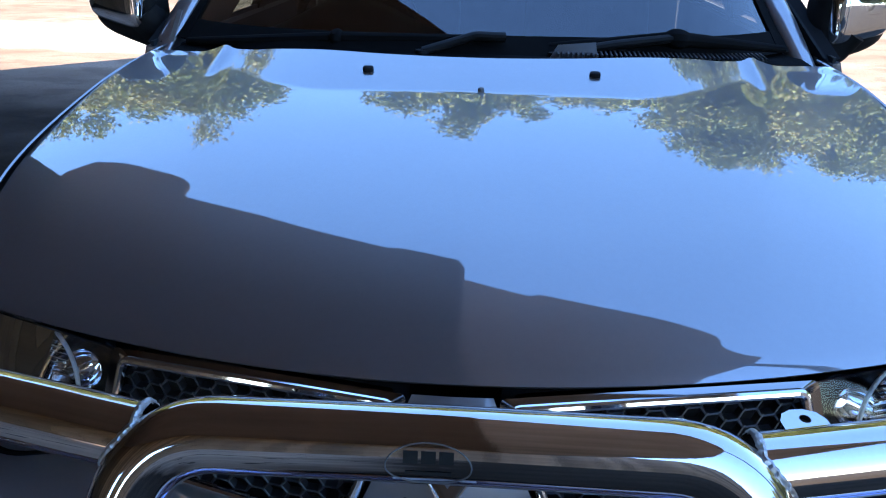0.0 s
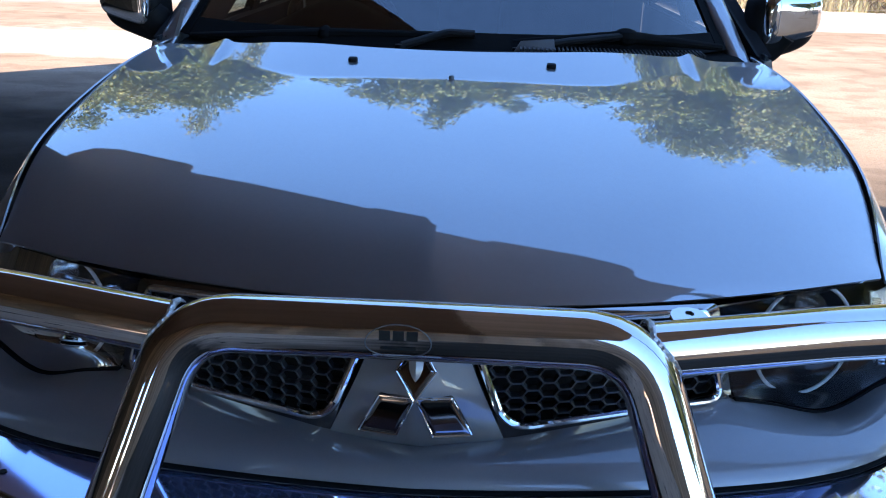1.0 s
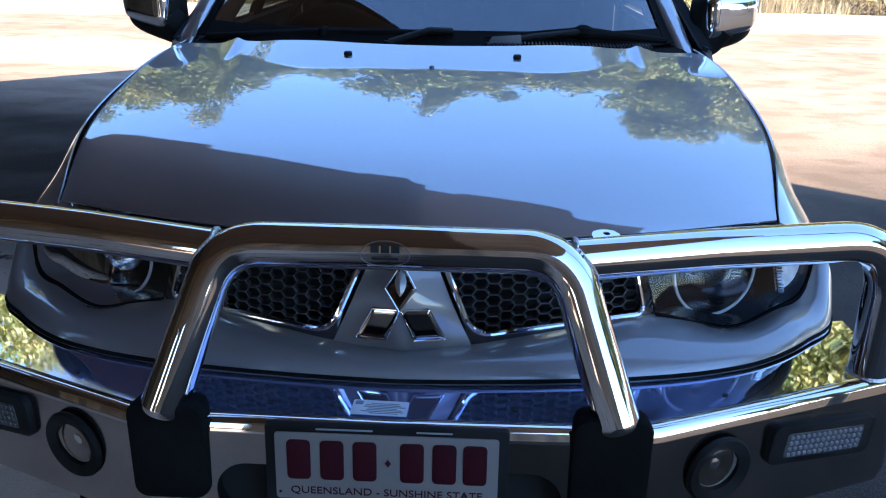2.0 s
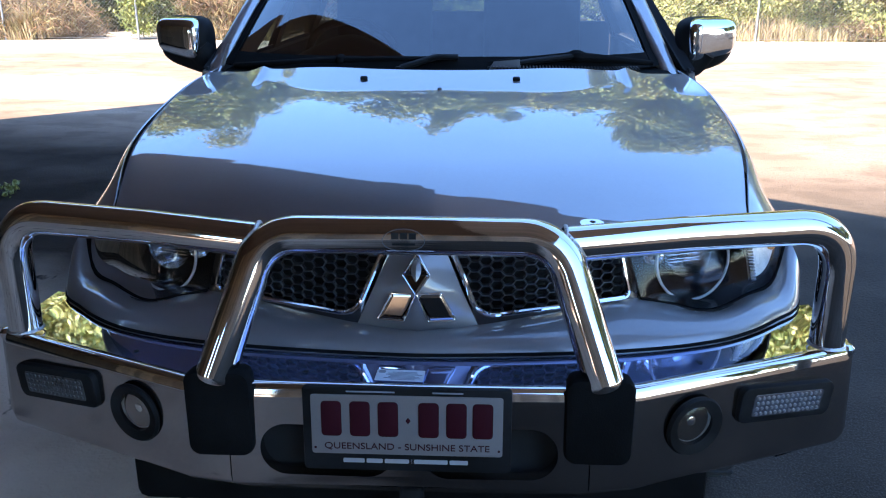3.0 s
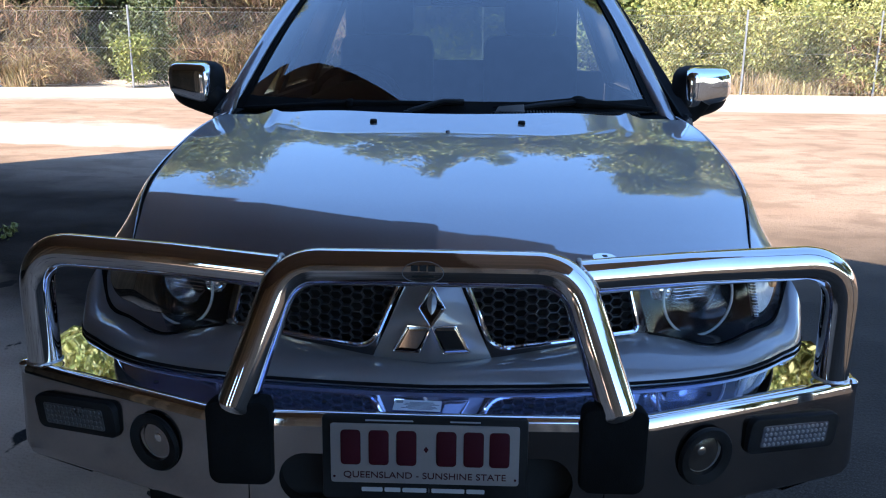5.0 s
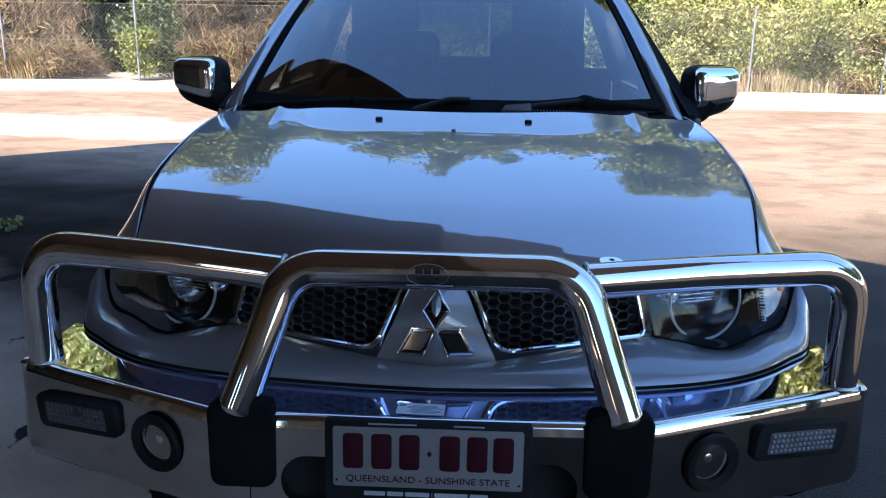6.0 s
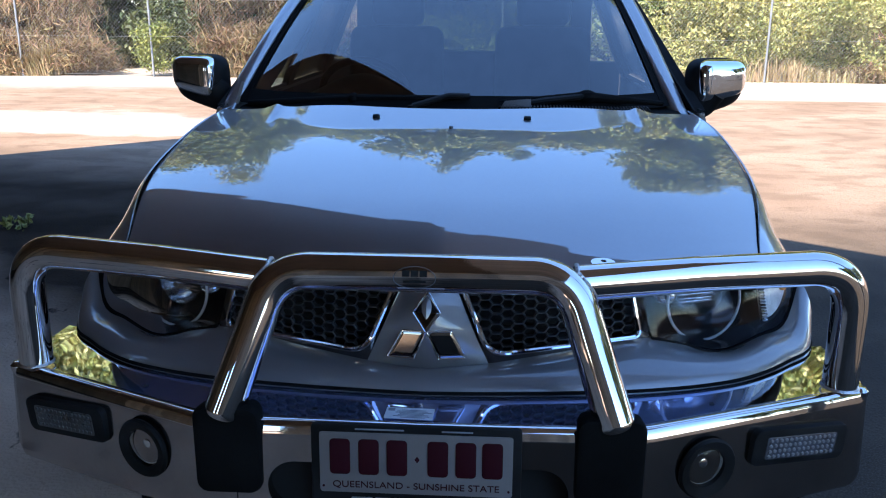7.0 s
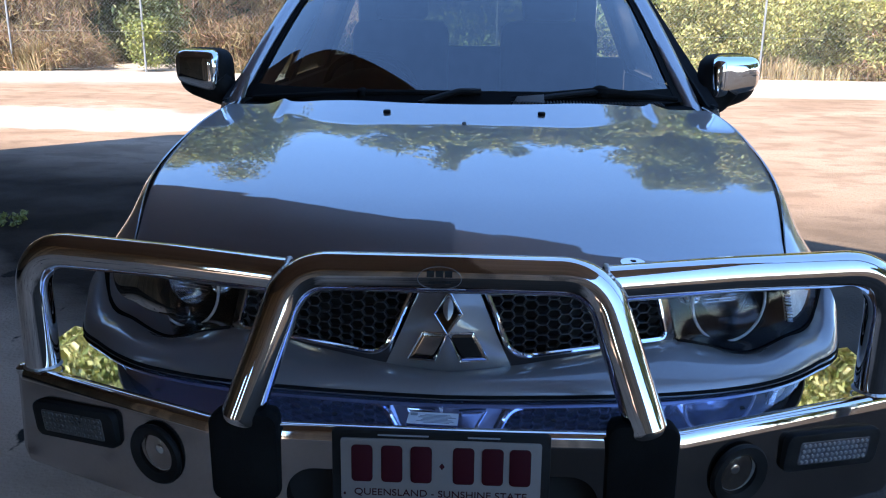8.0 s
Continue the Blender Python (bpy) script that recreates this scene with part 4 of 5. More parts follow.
for x in (-0.180, 0.180):
    part("plate_screw", slab(oval(0.005, 0.005, 10), tilt @ pose(x, -0.055, 0.0126), 0.001), MAROON, holder)


def lettering(text, size, m, mat, parent, name):
    cu = bpy.data.curves.new("words", "FONT")
    cu.body, cu.size, cu.extrude, cu.align_x, cu.align_y = text, size, 0.0005, "CENTER", "CENTER"
    tmp = bpy.data.objects.new("words", cu)
    scene.collection.objects.link(tmp)
    me = bpy.data.meshes.new_from_object(tmp.evaluated_get(bpy.context.evaluated_depsgraph_get()))
    bpy.data.objects.remove(tmp)
    bm = bmesh.new()
    bm.from_mesh(me)
    bpy.data.meshes.remove(me)
    bmesh.ops.transform(bm, matrix=m, verts=bm.verts[:])
    return part(name, bm, mat, parent)


lettering("QUEENSLAND - SUNSHINE STATE", 0.0192, tilt @ pose(0, -0.051, 0.0130) @ Matrix.Diagonal((1.12, 1, 1, 1)), MAROON, holder, "plate_lettering")
x = -0.128
for w in (0.046, 0.036, 0.052, 0.006, 0.070, 0.040):
    part("dealer_bar", slab(round_rect(w - 0.004, 0.009, 0.002, 2), tilt @ pose(x + w / 2, -0.083, 0.0102), 0.0008), GREYLETTER, holder)
    x += w
for x, w in ((-0.07, 0.095), (0.08, 0.06)):
    part("dealer_bar", slab(round_rect(w, 0.003, 0.001, 2), tilt @ pose(x, 0.0645, 0.0102), 0.0008), GREYINK, holder)

# ---- wipers ----
def wiper(blade_pts, arm_pts):
    w = part("wiper", tube(rounded(arm_pts, 0.04, 6), 0.015, 10, flat=0.7), PLASTIC, truck, "black wiper arm")
    n = rounded(blade_pts, 0.3, 8)
    part("wiper_blade", tube(n, 0.025, 10, flat=0.8, taper=lambda t: 0.45 + 0.75 * math.sin(math.pi * min(1, max(0, t))) ** 0.6), RUBBER, w, "black wiper blade")
    part("wiper_pivot", lathe([(0.0, 0.018), (0.016, 0.016), (0.020, 0.0)], Matrix.Translation(Vector(arm_pts[0]) - Vector((0, 0, 0.012))), 16), PLASTIC, w)
wiper([(-0.735, 1.490, 1.200), (-0.35, 1.435, 1.222), (0.015, 1.415, 1.232)], [(-0.140, 1.375, 1.206), (-0.02, 1.405, 1.240), (0.05, 1.41, 1.238)])
wiper([(0.150, 1.415, 1.218), (0.45, 1.455, 1.238), (0.715, 1.505, 1.212)], [(0.165, 1.380, 1.206), (0.30, 1.412, 1.226), (0.46, 1.448, 1.242)])
bm = slab([(-0.055, -0.02), (0.055, -0.02), (0.050, 0.022), (-0.035, 0.014)], facing((0.205, 1.372, 1.214), (0, -0.9, 0.5)), 0.006, 0.002)
part("arm_cover", bm, GREYPLASTIC, truck, "grey plastic wiper arm cover")
for sx in (-1,):
    bm = slab(round_rect(0.014, 0.085, 0.004, 3), facing((sx * 0.772, 1.52, 1.232), (-0.3, -0.8, 0.5)), 0.003)
    part("edge_trim", bm, STEEL, truck, "small silver trim piece")

# ---- cab interior ----
def dash(u, v):
    s = 2 * u - 1
    x = 0.74 * s
    hump = 0.12 * math.exp(-((x + 0.40) / 0.20) ** 2) * smooth(0.3, 0.7, v)
    return x, 1.46 + 0.10 * s * s + (0.62 - 0.10 * s * s) * v, 1.170 + hump - 0.02 * v - (0.30 * smooth(0.86, 1.0, v))
part("dashboard", sheet(dash, 30, 20, 0.01), DASH, truck, "dark dashboard top")
wheel_m = facing((-0.43, 2.23, 1.16), (0, 0.82, 0.57))
steer = part("steering_wheel", tube([wheel_m @ Vector((0.19 * math.cos(q), 0.19 * math.sin(q), 0)) for q in (2 * math.pi * k / 40 for k in range(40))], 0.016, 10, True), PLASTIC, truck, "black steering wheel")
part("wheel_hub", lathe([(0.0, 0.02), (0.05, 0.018), (0.075, 0.0), (0.05, -0.05)], wheel_m, 20), PLASTIC, steer)
for q in (0, 180, 270):
    part("wheel_spoke", block((0.14, 0.035, 0.014), wheel_m @ pose(0, 0, 0, 0, 0, q) @ pose(0.12, 0, 0), 0.004), PLASTIC, steer)
for sx in (-1, 1):
    seat = part("seat", block((0.50, 0.52, 0.18), pose(sx * 0.37, 2.62, 0.78, 6), 0.06, 3), FABRIC, truck, "grey fabric front seat")
    part("seat_back", block((0.48, 0.15, 0.66), pose(sx * 0.37, 2.88, 1.12, -14), 0.06, 3), FABRIC, seat)
    part("headrest", block((0.27, 0.10, 0.19), pose(sx * 0.37, 2.99, 1.54, -10), 0.04, 3), FABRIC, seat)
part("rear_seat", block((1.30, 0.14, 0.60), pose(0, 3.46, 1.00, -10), 0.05, 3), FABRIC, truck, "grey fabric rear bench")
for x in (-0.4, 0.4):
    part("rear_headrest", block((0.24, 0.09, 0.13), pose(x, 3.50, 1.36, -8), 0.03, 3), FABRIC, truck)
part("inner_mirror", block((0.23, 0.03, 0.065), pose(0.0, 2.30, 1.615, -12), 0.012, 2), PLASTIC, truck, "black rear-view mirror")
part("mirror_stem", tube([(0, 2.30, 1.63), (0, 2.27, 1.69)], 0.012, 8), PLASTIC, truck)


# ---- ground ----
def ground_material():
    m = bpy.data.materials.new("yard_ground")
    m.use_nodes = True
    nt = m.node_tree
    b = nt.nodes["Principled BSDF"]
    co = nt.nodes.new("ShaderNodeTexCoord")

    def noise_tex(scale, detail=6, stretch=None, w=None):
        n = nt.nodes.new("ShaderNodeTexNoise")
        n.inputs["Scale"].default_value, n.inputs["Detail"].default_value = scale, detail
        if stretch:
            mp = nt.nodes.new("ShaderNodeMapping")
            mp.inputs["Scale"].default_value = stretch
            nt.links.new(co.outputs["Object"], mp.inputs["Vector"])
            nt.links.new(mp.outputs["Vector"], n.inputs["Vector"])
        else:
            nt.links.new(co.outputs["Object"], n.inputs["Vector"])
        return n.outputs["Fac"]

    def mix(fac, a, c):
        x = nt.nodes.new("ShaderNodeMix")
        x.data_type = "RGBA"
        for key, val in (("Factor", fac), ("A", a), ("B", c)):
            if isinstance(val, tuple):
                x.inputs[key].default_value = (*val, 1)
            elif isinstance(val, (int, float)):
                x.inputs[key].default_value = val
            else:
                nt.links.new(val, x.inputs[key])
        return x.outputs["Result"]

    def ramp(val, lo, hi):
        r = nt.nodes.new("ShaderNodeMapRange")
        r.inputs["From Min"].default_value, r.inputs["From Max"].default_value = lo, hi
        nt.links.new(val, r.inputs["Value"])
        return r.outputs["Result"]

    def add(a, c, op="ADD"):
        x = nt.nodes.new("ShaderNodeMath")
        x.operation = op
        for i, val in enumerate((a, c)):
            if isinstance(val, (int, float)):
                x.inputs[i].default_value = val
            else:
                nt.links.new(val, x.inputs[i])
        return x.outputs["Value"]
    sep = nt.nodes.new("ShaderNodeSeparateXYZ")
    nt.links.new(co.outputs["Object"], sep.inputs["Vector"])
    X, Y = sep.outputs["X"], sep.outputs["Y"]
    wob = add(noise_tex(0.35), 3.0, "MULTIPLY")
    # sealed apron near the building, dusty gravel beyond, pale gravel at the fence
    # apron border set along the awning's shadow edge, deepening the shade in colour
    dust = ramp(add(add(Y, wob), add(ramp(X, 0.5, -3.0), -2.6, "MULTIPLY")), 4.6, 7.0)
    streak = noise_tex(1.1, 6, (0.55, 1.0, 1))
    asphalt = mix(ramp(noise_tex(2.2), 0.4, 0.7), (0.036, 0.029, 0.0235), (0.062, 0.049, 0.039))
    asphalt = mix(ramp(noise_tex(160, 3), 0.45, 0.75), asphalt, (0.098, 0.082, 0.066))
    # apron coloured darker again on the left, for the awning's shade there
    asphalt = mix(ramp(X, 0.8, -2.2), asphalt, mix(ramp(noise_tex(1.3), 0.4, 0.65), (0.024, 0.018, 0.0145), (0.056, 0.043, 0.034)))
    gravel = mix(ramp(streak, 0.35, 0.7), (0.26, 0.175, 0.122), (0.35, 0.25, 0.18))
    gravel = mix(ramp(noise_tex(40, 4), 0.5, 0.75), gravel, (0.20, 0.135, 0.096))
    swirl = ramp(noise_tex(0.9, 8, (0.5, 1.0, 1)), 0.48, 0.62)
    gravel = mix(add(swirl, 0.55, "MULTIPLY"), gravel, (0.19, 0.128, 0.088))
    clods = ramp(noise_tex(3.2, 8, (0.7, 1.0, 1)), 0.50, 0.60)
    gravel = mix(add(clods, 0.45, "MULTIPLY"), gravel, (0.145, 0.098, 0.068))
    pale = mix(ramp(noise_tex(3.0), 0.3, 0.7), (0.44, 0.38, 0.33), (0.35, 0.29, 0.24))
    kerbside = add(ramp(add(Y, add(noise_tex(0.35), 0.6, "MULTIPLY")), 14.3, 14.7), ramp(X, 0.0, 2.0), "MULTIPLY")
    far = add(ramp(add(Y, wob), 16.2, 18.2), kerbside, "MAXIMUM")
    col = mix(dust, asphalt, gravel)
    col = mix(far, col, pale)
    # pale concrete slab under the awning, its edge along the building, with dark oil spots
    inward = add(add(add(X, 5.0), -0.634, "MULTIPLY"), add(add(Y, -6.4), -0.773, "MULTIPLY"))
    strip = ramp(add(inward, add(noise_tex(1.4), 0.7, "MULTIPLY")), 1.25, 2.05)
    spots = ramp(noise_tex(5.5, 4, (1.0, 0.6, 1)), 0.63, 0.66)
    concrete = mix(ramp(noise_tex(1.7), 0.35, 0.7), (0.64, 0.485, 0.37), (0.43, 0.325, 0.25))
    concrete = mix(spots, concrete, (0.035, 0.033, 0.032))
    strip = add(strip, ramp(add(X, noise_tex(0.9)), -5.5, -4.0), "MULTIPLY")
    strip = add(strip, ramp(add(X, add(noise_tex(1.7), 0.8, "MULTIPLY")), 0.25, -0.35), "MULTIPLY")
    col = mix(strip, col, concrete)
    # white gravel patch
    wx = ramp(X, -1.0, -4.0)
    wob = add(wob, add(noise_tex(1.6), 1.2, "MULTIPLY"))
    band = add(ramp(add(Y, wob), 11.0, 11.5), ramp(add(Y, wob), 13.6, 12.8), "MULTIPLY")
    col = mix(add(wx, band, "MULTIPLY"), col, mix(ramp(noise_tex(2.6, 9, (0.7, 1.0, 1)), 0.47, 0.58), (0.50, 0.45, 0.40), (0.36, 0.30, 0.25)))
    nt.links.new(col, b.inputs["Base Color"])
    b.inputs["Roughness"].default_value = 0.85
    b.inputs["Specular IOR Level"].default_value = 0.03
    bp = nt.nodes.new("ShaderNodeBump")
    bp.inputs["Strength"].default_value, bp.inputs["Distance"].default_value = 0.5, 0.02
    nt.links.new(add(noise_tex(60), noise_tex(5), "ADD"), bp.inputs["Height"])
    nt.links.new(bp.outputs["Normal"], b.inputs["Normal"])
    return m


bm = bmesh.new()
ring = [-400, -120, -50, -25, -12, -6, 0, 6, 12, 18, 25, 50, 120, 400]
g = [[bm.verts.new((x, y, 0)) for y in ring] for x in ring]
for i in range(len(ring) - 1):
    for j in range(len(ring) - 1):
        bm.faces.new((g[i][j], g[i + 1][j], g[i + 1][j + 1], g[i][j + 1]))
solid("ground", bm, ground_material(), "dark sealed apron, darkened further in the awning shade, running out into pale dusty gravel", "ground", kind="structure")

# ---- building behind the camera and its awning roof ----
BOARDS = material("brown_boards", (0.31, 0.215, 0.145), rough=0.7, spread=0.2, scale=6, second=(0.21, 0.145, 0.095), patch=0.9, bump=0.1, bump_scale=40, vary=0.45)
# darker copy of the boards: dimness of the left end put into the colour
BOARDS_DIMMED = material("dimmed_brown_boards", (0.11, 0.075, 0.05), rough=0.75, spread=0.2, scale=6, second=(0.075, 0.05, 0.034), patch=0.9, bump=0.1, bump_scale=40, vary=0.3)
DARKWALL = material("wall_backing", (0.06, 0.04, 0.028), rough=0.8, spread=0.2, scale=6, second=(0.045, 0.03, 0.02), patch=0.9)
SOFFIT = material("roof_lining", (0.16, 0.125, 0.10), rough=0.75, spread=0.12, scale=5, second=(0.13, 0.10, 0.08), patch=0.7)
# paler copy of the lining: brighter reflections on the right put into its colour
SOFFIT_BRIGHTENED = material("brightened_roof_lining", (0.50, 0.47, 0.44), rough=0.7, spread=0.1, scale=5, second=(0.33, 0.315, 0.30), patch=0.7)
ROOF_H, WALL_END, AWNING_END = 4.2, 19.0, 9.9
EDGE = Vector((0.773, -0.634))        # along the roof's front edge
BACK = Vector((-0.634, -0.773))       # from the edge towards the building
CORNER = Vector((-5.0, 6.40))


def yard(a, d):
    """A place a metres along the roof edge from its corner and d metres in under the roof."""
    p = CORNER + EDGE * a + BACK * d
    return p.x, p.y


def cut(a, x=0.0):
    """How far in under the roof the line x = 0 lies, a metres along the edge."""
    return (x - CORNER.x - EDGE.x * a) / BACK.x


mid0 = (0.0 - CORNER.x) / EDGE.x
mid1 = (0.0 - CORNER.x - BACK.x * 8.0) / EDGE.x
mid2 = mid0 + (mid1 - mid0) * 7.44 / 7.94
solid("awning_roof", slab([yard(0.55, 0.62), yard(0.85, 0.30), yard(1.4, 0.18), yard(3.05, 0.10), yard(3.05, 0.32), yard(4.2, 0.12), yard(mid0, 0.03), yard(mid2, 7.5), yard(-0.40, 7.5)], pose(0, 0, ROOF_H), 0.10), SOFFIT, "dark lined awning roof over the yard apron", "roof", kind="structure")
# right half, split at x = 0, coloured paler to brighten what the bonnet mirrors
solid("awning_roof", slab([yard(mid0 + (mid1 - mid0) * 0.02, 0.06 + 7.94 * 0.02), yard(mid0 + 3.0, 0.06), yard(AWNING_END - 0.25, 0.0), yard(AWNING_END, 0.25), yard(AWNING_END + 3.4, 7.5), yard(mid2, 7.5)], pose(0, 0, ROOF_H), 0.10), SOFFIT_BRIGHTENED, "awning roof over the yard apron, coloured paler to brighten reflections", "roof", kind="structure")
turn = math.degrees(math.atan2(EDGE.y, EDGE.x))
# board wall with wide door openings
WALL_D = 7.6
bm = bmesh.new()
for a0, a1, z0, z1 in ((-10.0, -3.2, 0, 6.0), (-3.2, -2.5, 2.1, 6.0), (-2.5, 7.25, 0, 6.0), (7.25, 7.75, 2.1, 6.0), (7.75, 9.1, 0, 6.0), (9.1, 9.6, 2.1, 6.0), (9.6, WALL_END, 0, 6.0)):
    x, y = yard((a0 + a1) / 2, WALL_D)
    block((a1 - a0, 0.18, z1 - z0), pose(x, y, (z0 + z1) / 2, 0, 0, turn), 0, 1, bm)
wall = solid("wall_north", bm, DARKWALL, "brown boarded building wall with open doorways", "wall", kind="structure")
board = bmesh.new()
block((0.17, 0.03, 5.95), Matrix.Identity(4), 0.006, 1, board)
board_me = finish("board", board, BOARDS)
short = bmesh.new()
block((0.17, 0.03, 3.85), Matrix.Identity(4), 0.006, 1, short)
short_me = finish("board", short, BOARDS)
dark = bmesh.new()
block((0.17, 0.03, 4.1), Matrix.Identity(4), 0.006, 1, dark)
dark_me = finish("board", dark, BOARDS_DIMMED)
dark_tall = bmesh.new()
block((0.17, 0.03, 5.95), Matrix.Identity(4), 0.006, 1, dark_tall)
dark_tall_me = finish("board", dark_tall, BOARDS_DIMMED)
for k in range(102):
    a = 0.1 + k * 0.185
    gap_here = any(lo < a < hi for lo, hi in ((7.2, 7.8), (9.05, 9.65)))
    x, y = yard(a, WALL_D - 0.104)
    # boards at the left end coloured darker to dim lamp and tube reflections
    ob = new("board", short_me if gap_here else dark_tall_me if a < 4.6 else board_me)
    ob.matrix_world = pose(x, y, 4.05 if gap_here else 2.985, 0, 0, turn)
    ob.parent = wall
# side wall of the building, closing the far end of the awning
bm = bmesh.new()
pa, pb = Vector(yard(0.62, 0.75)), Vector(yard(-0.22, WALL_D - 0.1))
c = (pa + pb) / 2
block(((pb - pa).length, 0.18, 4.15), pose(c.x, c.y, 2.075, 0, 0, math.degrees(math.atan2((pb - pa).y, (pb - pa).x))), 0, 1, bm)
wall2 = solid("wall_west", bm, DARKWALL, "brown boarded end wall of the building", "wall", kind="structure")
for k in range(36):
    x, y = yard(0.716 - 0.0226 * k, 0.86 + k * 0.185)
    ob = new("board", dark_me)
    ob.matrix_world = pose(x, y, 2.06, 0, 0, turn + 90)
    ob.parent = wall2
for a in (AWNING_END - 0.25,):
    x, y = yard(a, 0.45)
    solid("awning_post", tube([(x, y, 0), (x, y, ROOF_H - 0.02)], 0.06, 16), STEEL, "round steel post holding up the awning roof", "post", "awning posts")


# ---- fence ----
FENCE_Y = 18.2
for x in (-14.2, -11.03, -7.87, -2.7, 0.25, 3.2, 6.14, 9.1, 12.1, 15.1):
    bm = tube([(x, FENCE_Y, -0.05), (x, FENCE_Y, 1.86)], 0.024, 12)
    lathe([(0.0, 0.02), (0.02, 0.015), (0.027, 0.0), (0.027, -0.02)], pose(x, FENCE_Y, 1.86), 12, bm)
    solid("fence_post", bm, STEEL, "galvanised steel fence post in the ground", "fence post", "fence posts")
fence = thing("chain_link_fence", (0, FENCE_Y, 0), "grey chain-link fence mesh strung between posts", "fence")
verts, faces = [], []
def strand(a, b, w):
    k = len(verts)
    d = (Vector(b) - Vector(a)).normalized()
    n = d.cross(Vector((0, 1, 0))).normalized() * w
    e = Vector((0, w, 0))
    for p in (Vector(a), Vector(b)):
        verts.extend([tuple(p + n), tuple(p - n * 0.5 + e), tuple(p - n * 0.5 - e)])
    for i in range(3):
        j = (i + 1) % 3
        faces.append((k + i, k + j, k + 3 + j, k + 3 + i))
x = -16.0
while x < 18.0:
    strand((x, FENCE_Y + 0.035, 0.05), (x + 1.7, FENCE_Y + 0.035, 1.75), 0.0013)
    strand((x + 1.7, FENCE_Y + 0.042, 0.05), (x, FENCE_Y + 0.042, 1.75), 0.0013)
    x += 0.085
me = bpy.data.meshes.new("mesh_wire")
me.from_pydata(verts, [], faces)
me.materials.append(STEEL)
ob = tagged(new("mesh_wire", me), kind="stuff")
ob.parent, ob.matrix_parent_inverse = fence, fence.matrix_basis.inverted()
for z in (0.06, 0.92, 1.74, 1.83):
    part("line_wire", tube([(-16, FENCE_Y + 0.03, z), (18, FENCE_Y + 0.03, z)], 0.0022, 6), STEEL, fence)

# ---- vegetation ----
LEAF = material("green_leaf", (0.28, 0.285, 0.070), rough=0.5, spread=0.2, scale=2, second=(0.135, 0.16, 0.042), patch=0.5, island=0.45)
LEAF_D = material("dark_green_leaf", (0.085, 0.10, 0.032), rough=0.5, spread=0.2, scale=2, second=(0.05, 0.065, 0.02), patch=0.5, island=0.5)
LEAF_Y = material("yellow_green_leaf", (0.37, 0.34, 0.115), rough=0.55, spread=0.2, scale=2, second=(0.24, 0.25, 0.07), patch=0.6, island=0.45)
DRY = material("dry_vine", (0.30, 0.205, 0.10), rough=0.8, spread=0.2, scale=2, second=(0.095, 0.066, 0.034), patch=0.9, island=0.6)
STRAW = material("dry_grass", (0.36, 0.27, 0.14), rough=0.8, spread=0.2, scale=2, second=(0.22, 0.175, 0.085), patch=0.9, island=0.4)
BARK = material("bark", (0.14, 0.11, 0.085), rough=0.9, spread=0.3, scale=4, second=(0.09, 0.07, 0.055), patch=3, bump=0.5, bump_scale=25)
rng = np.random.default_rng(7)


def leaves(name, centres, radii, count, size, mat, parent=None, label="", category="", kind="", droop=0.0, long=1.0):
    """Many small pointed leaves scattered in uneven clumps."""
    centres, radii = np.array(centres, float), np.array(radii, float)
    if radii.ndim == 1:
        radii = np.repeat(radii[:, None], 3, 1)
    vol = radii.prod(1) ** 0.67
    pick = rng.choice(len(centres), count, p=vol / vol.sum())
    d = rng.normal(size=(count, 3))
    d /= np.linalg.norm(d, axis=1)[:, None]
    r = rng.random(count) ** 0.36 * (0.7 + 0.55 * rng.random(count))
    pos = centres[pick] + d * radii[pick] * r[:, None]
    a = rng.normal(size=(count, 3))
    a[:, 2] -= droop
    a /= np.linalg.norm(a, axis=1)[:, None]
    b = np.cross(a, rng.normal(size=(count, 3)))
    b /= np.linalg.norm(b, axis=1)[:, None]
    s = size * (0.6 + 0.8 * rng.random(count))[:, None]
    a, b = a * s * long, b * s * 0.42 / long ** 0.55
    c = np.cross(a, b)
    c /= np.linalg.norm(c, axis=1)[:, None]
    v = np.stack([pos - a, pos + b + c * s * 0.12, pos + a, pos - b + c * s * 0.12], 1).reshape(-1, 3)
    keep = v[:, 2].reshape(-1, 4).min(1) > 0.0
    v = v.reshape(-1, 4, 3)[keep].reshape(-1, 3)
    n = len(v) // 4
    f = np.arange(n * 4).reshape(n, 4)
    tri = np.concatenate([f[:, [0, 1, 2]], f[:, [0, 2, 3]]])
    me = bpy.data.meshes.new(name)
    me.from_pydata(v.tolist(), [], tri.tolist())
    me.materials.append(mat)
    ob = tagged(new(name, me), label, category, "", kind)
    if parent:
        ob.parent, ob.matrix_parent_inverse = parent, parent.matrix_basis.inverted()
    return ob


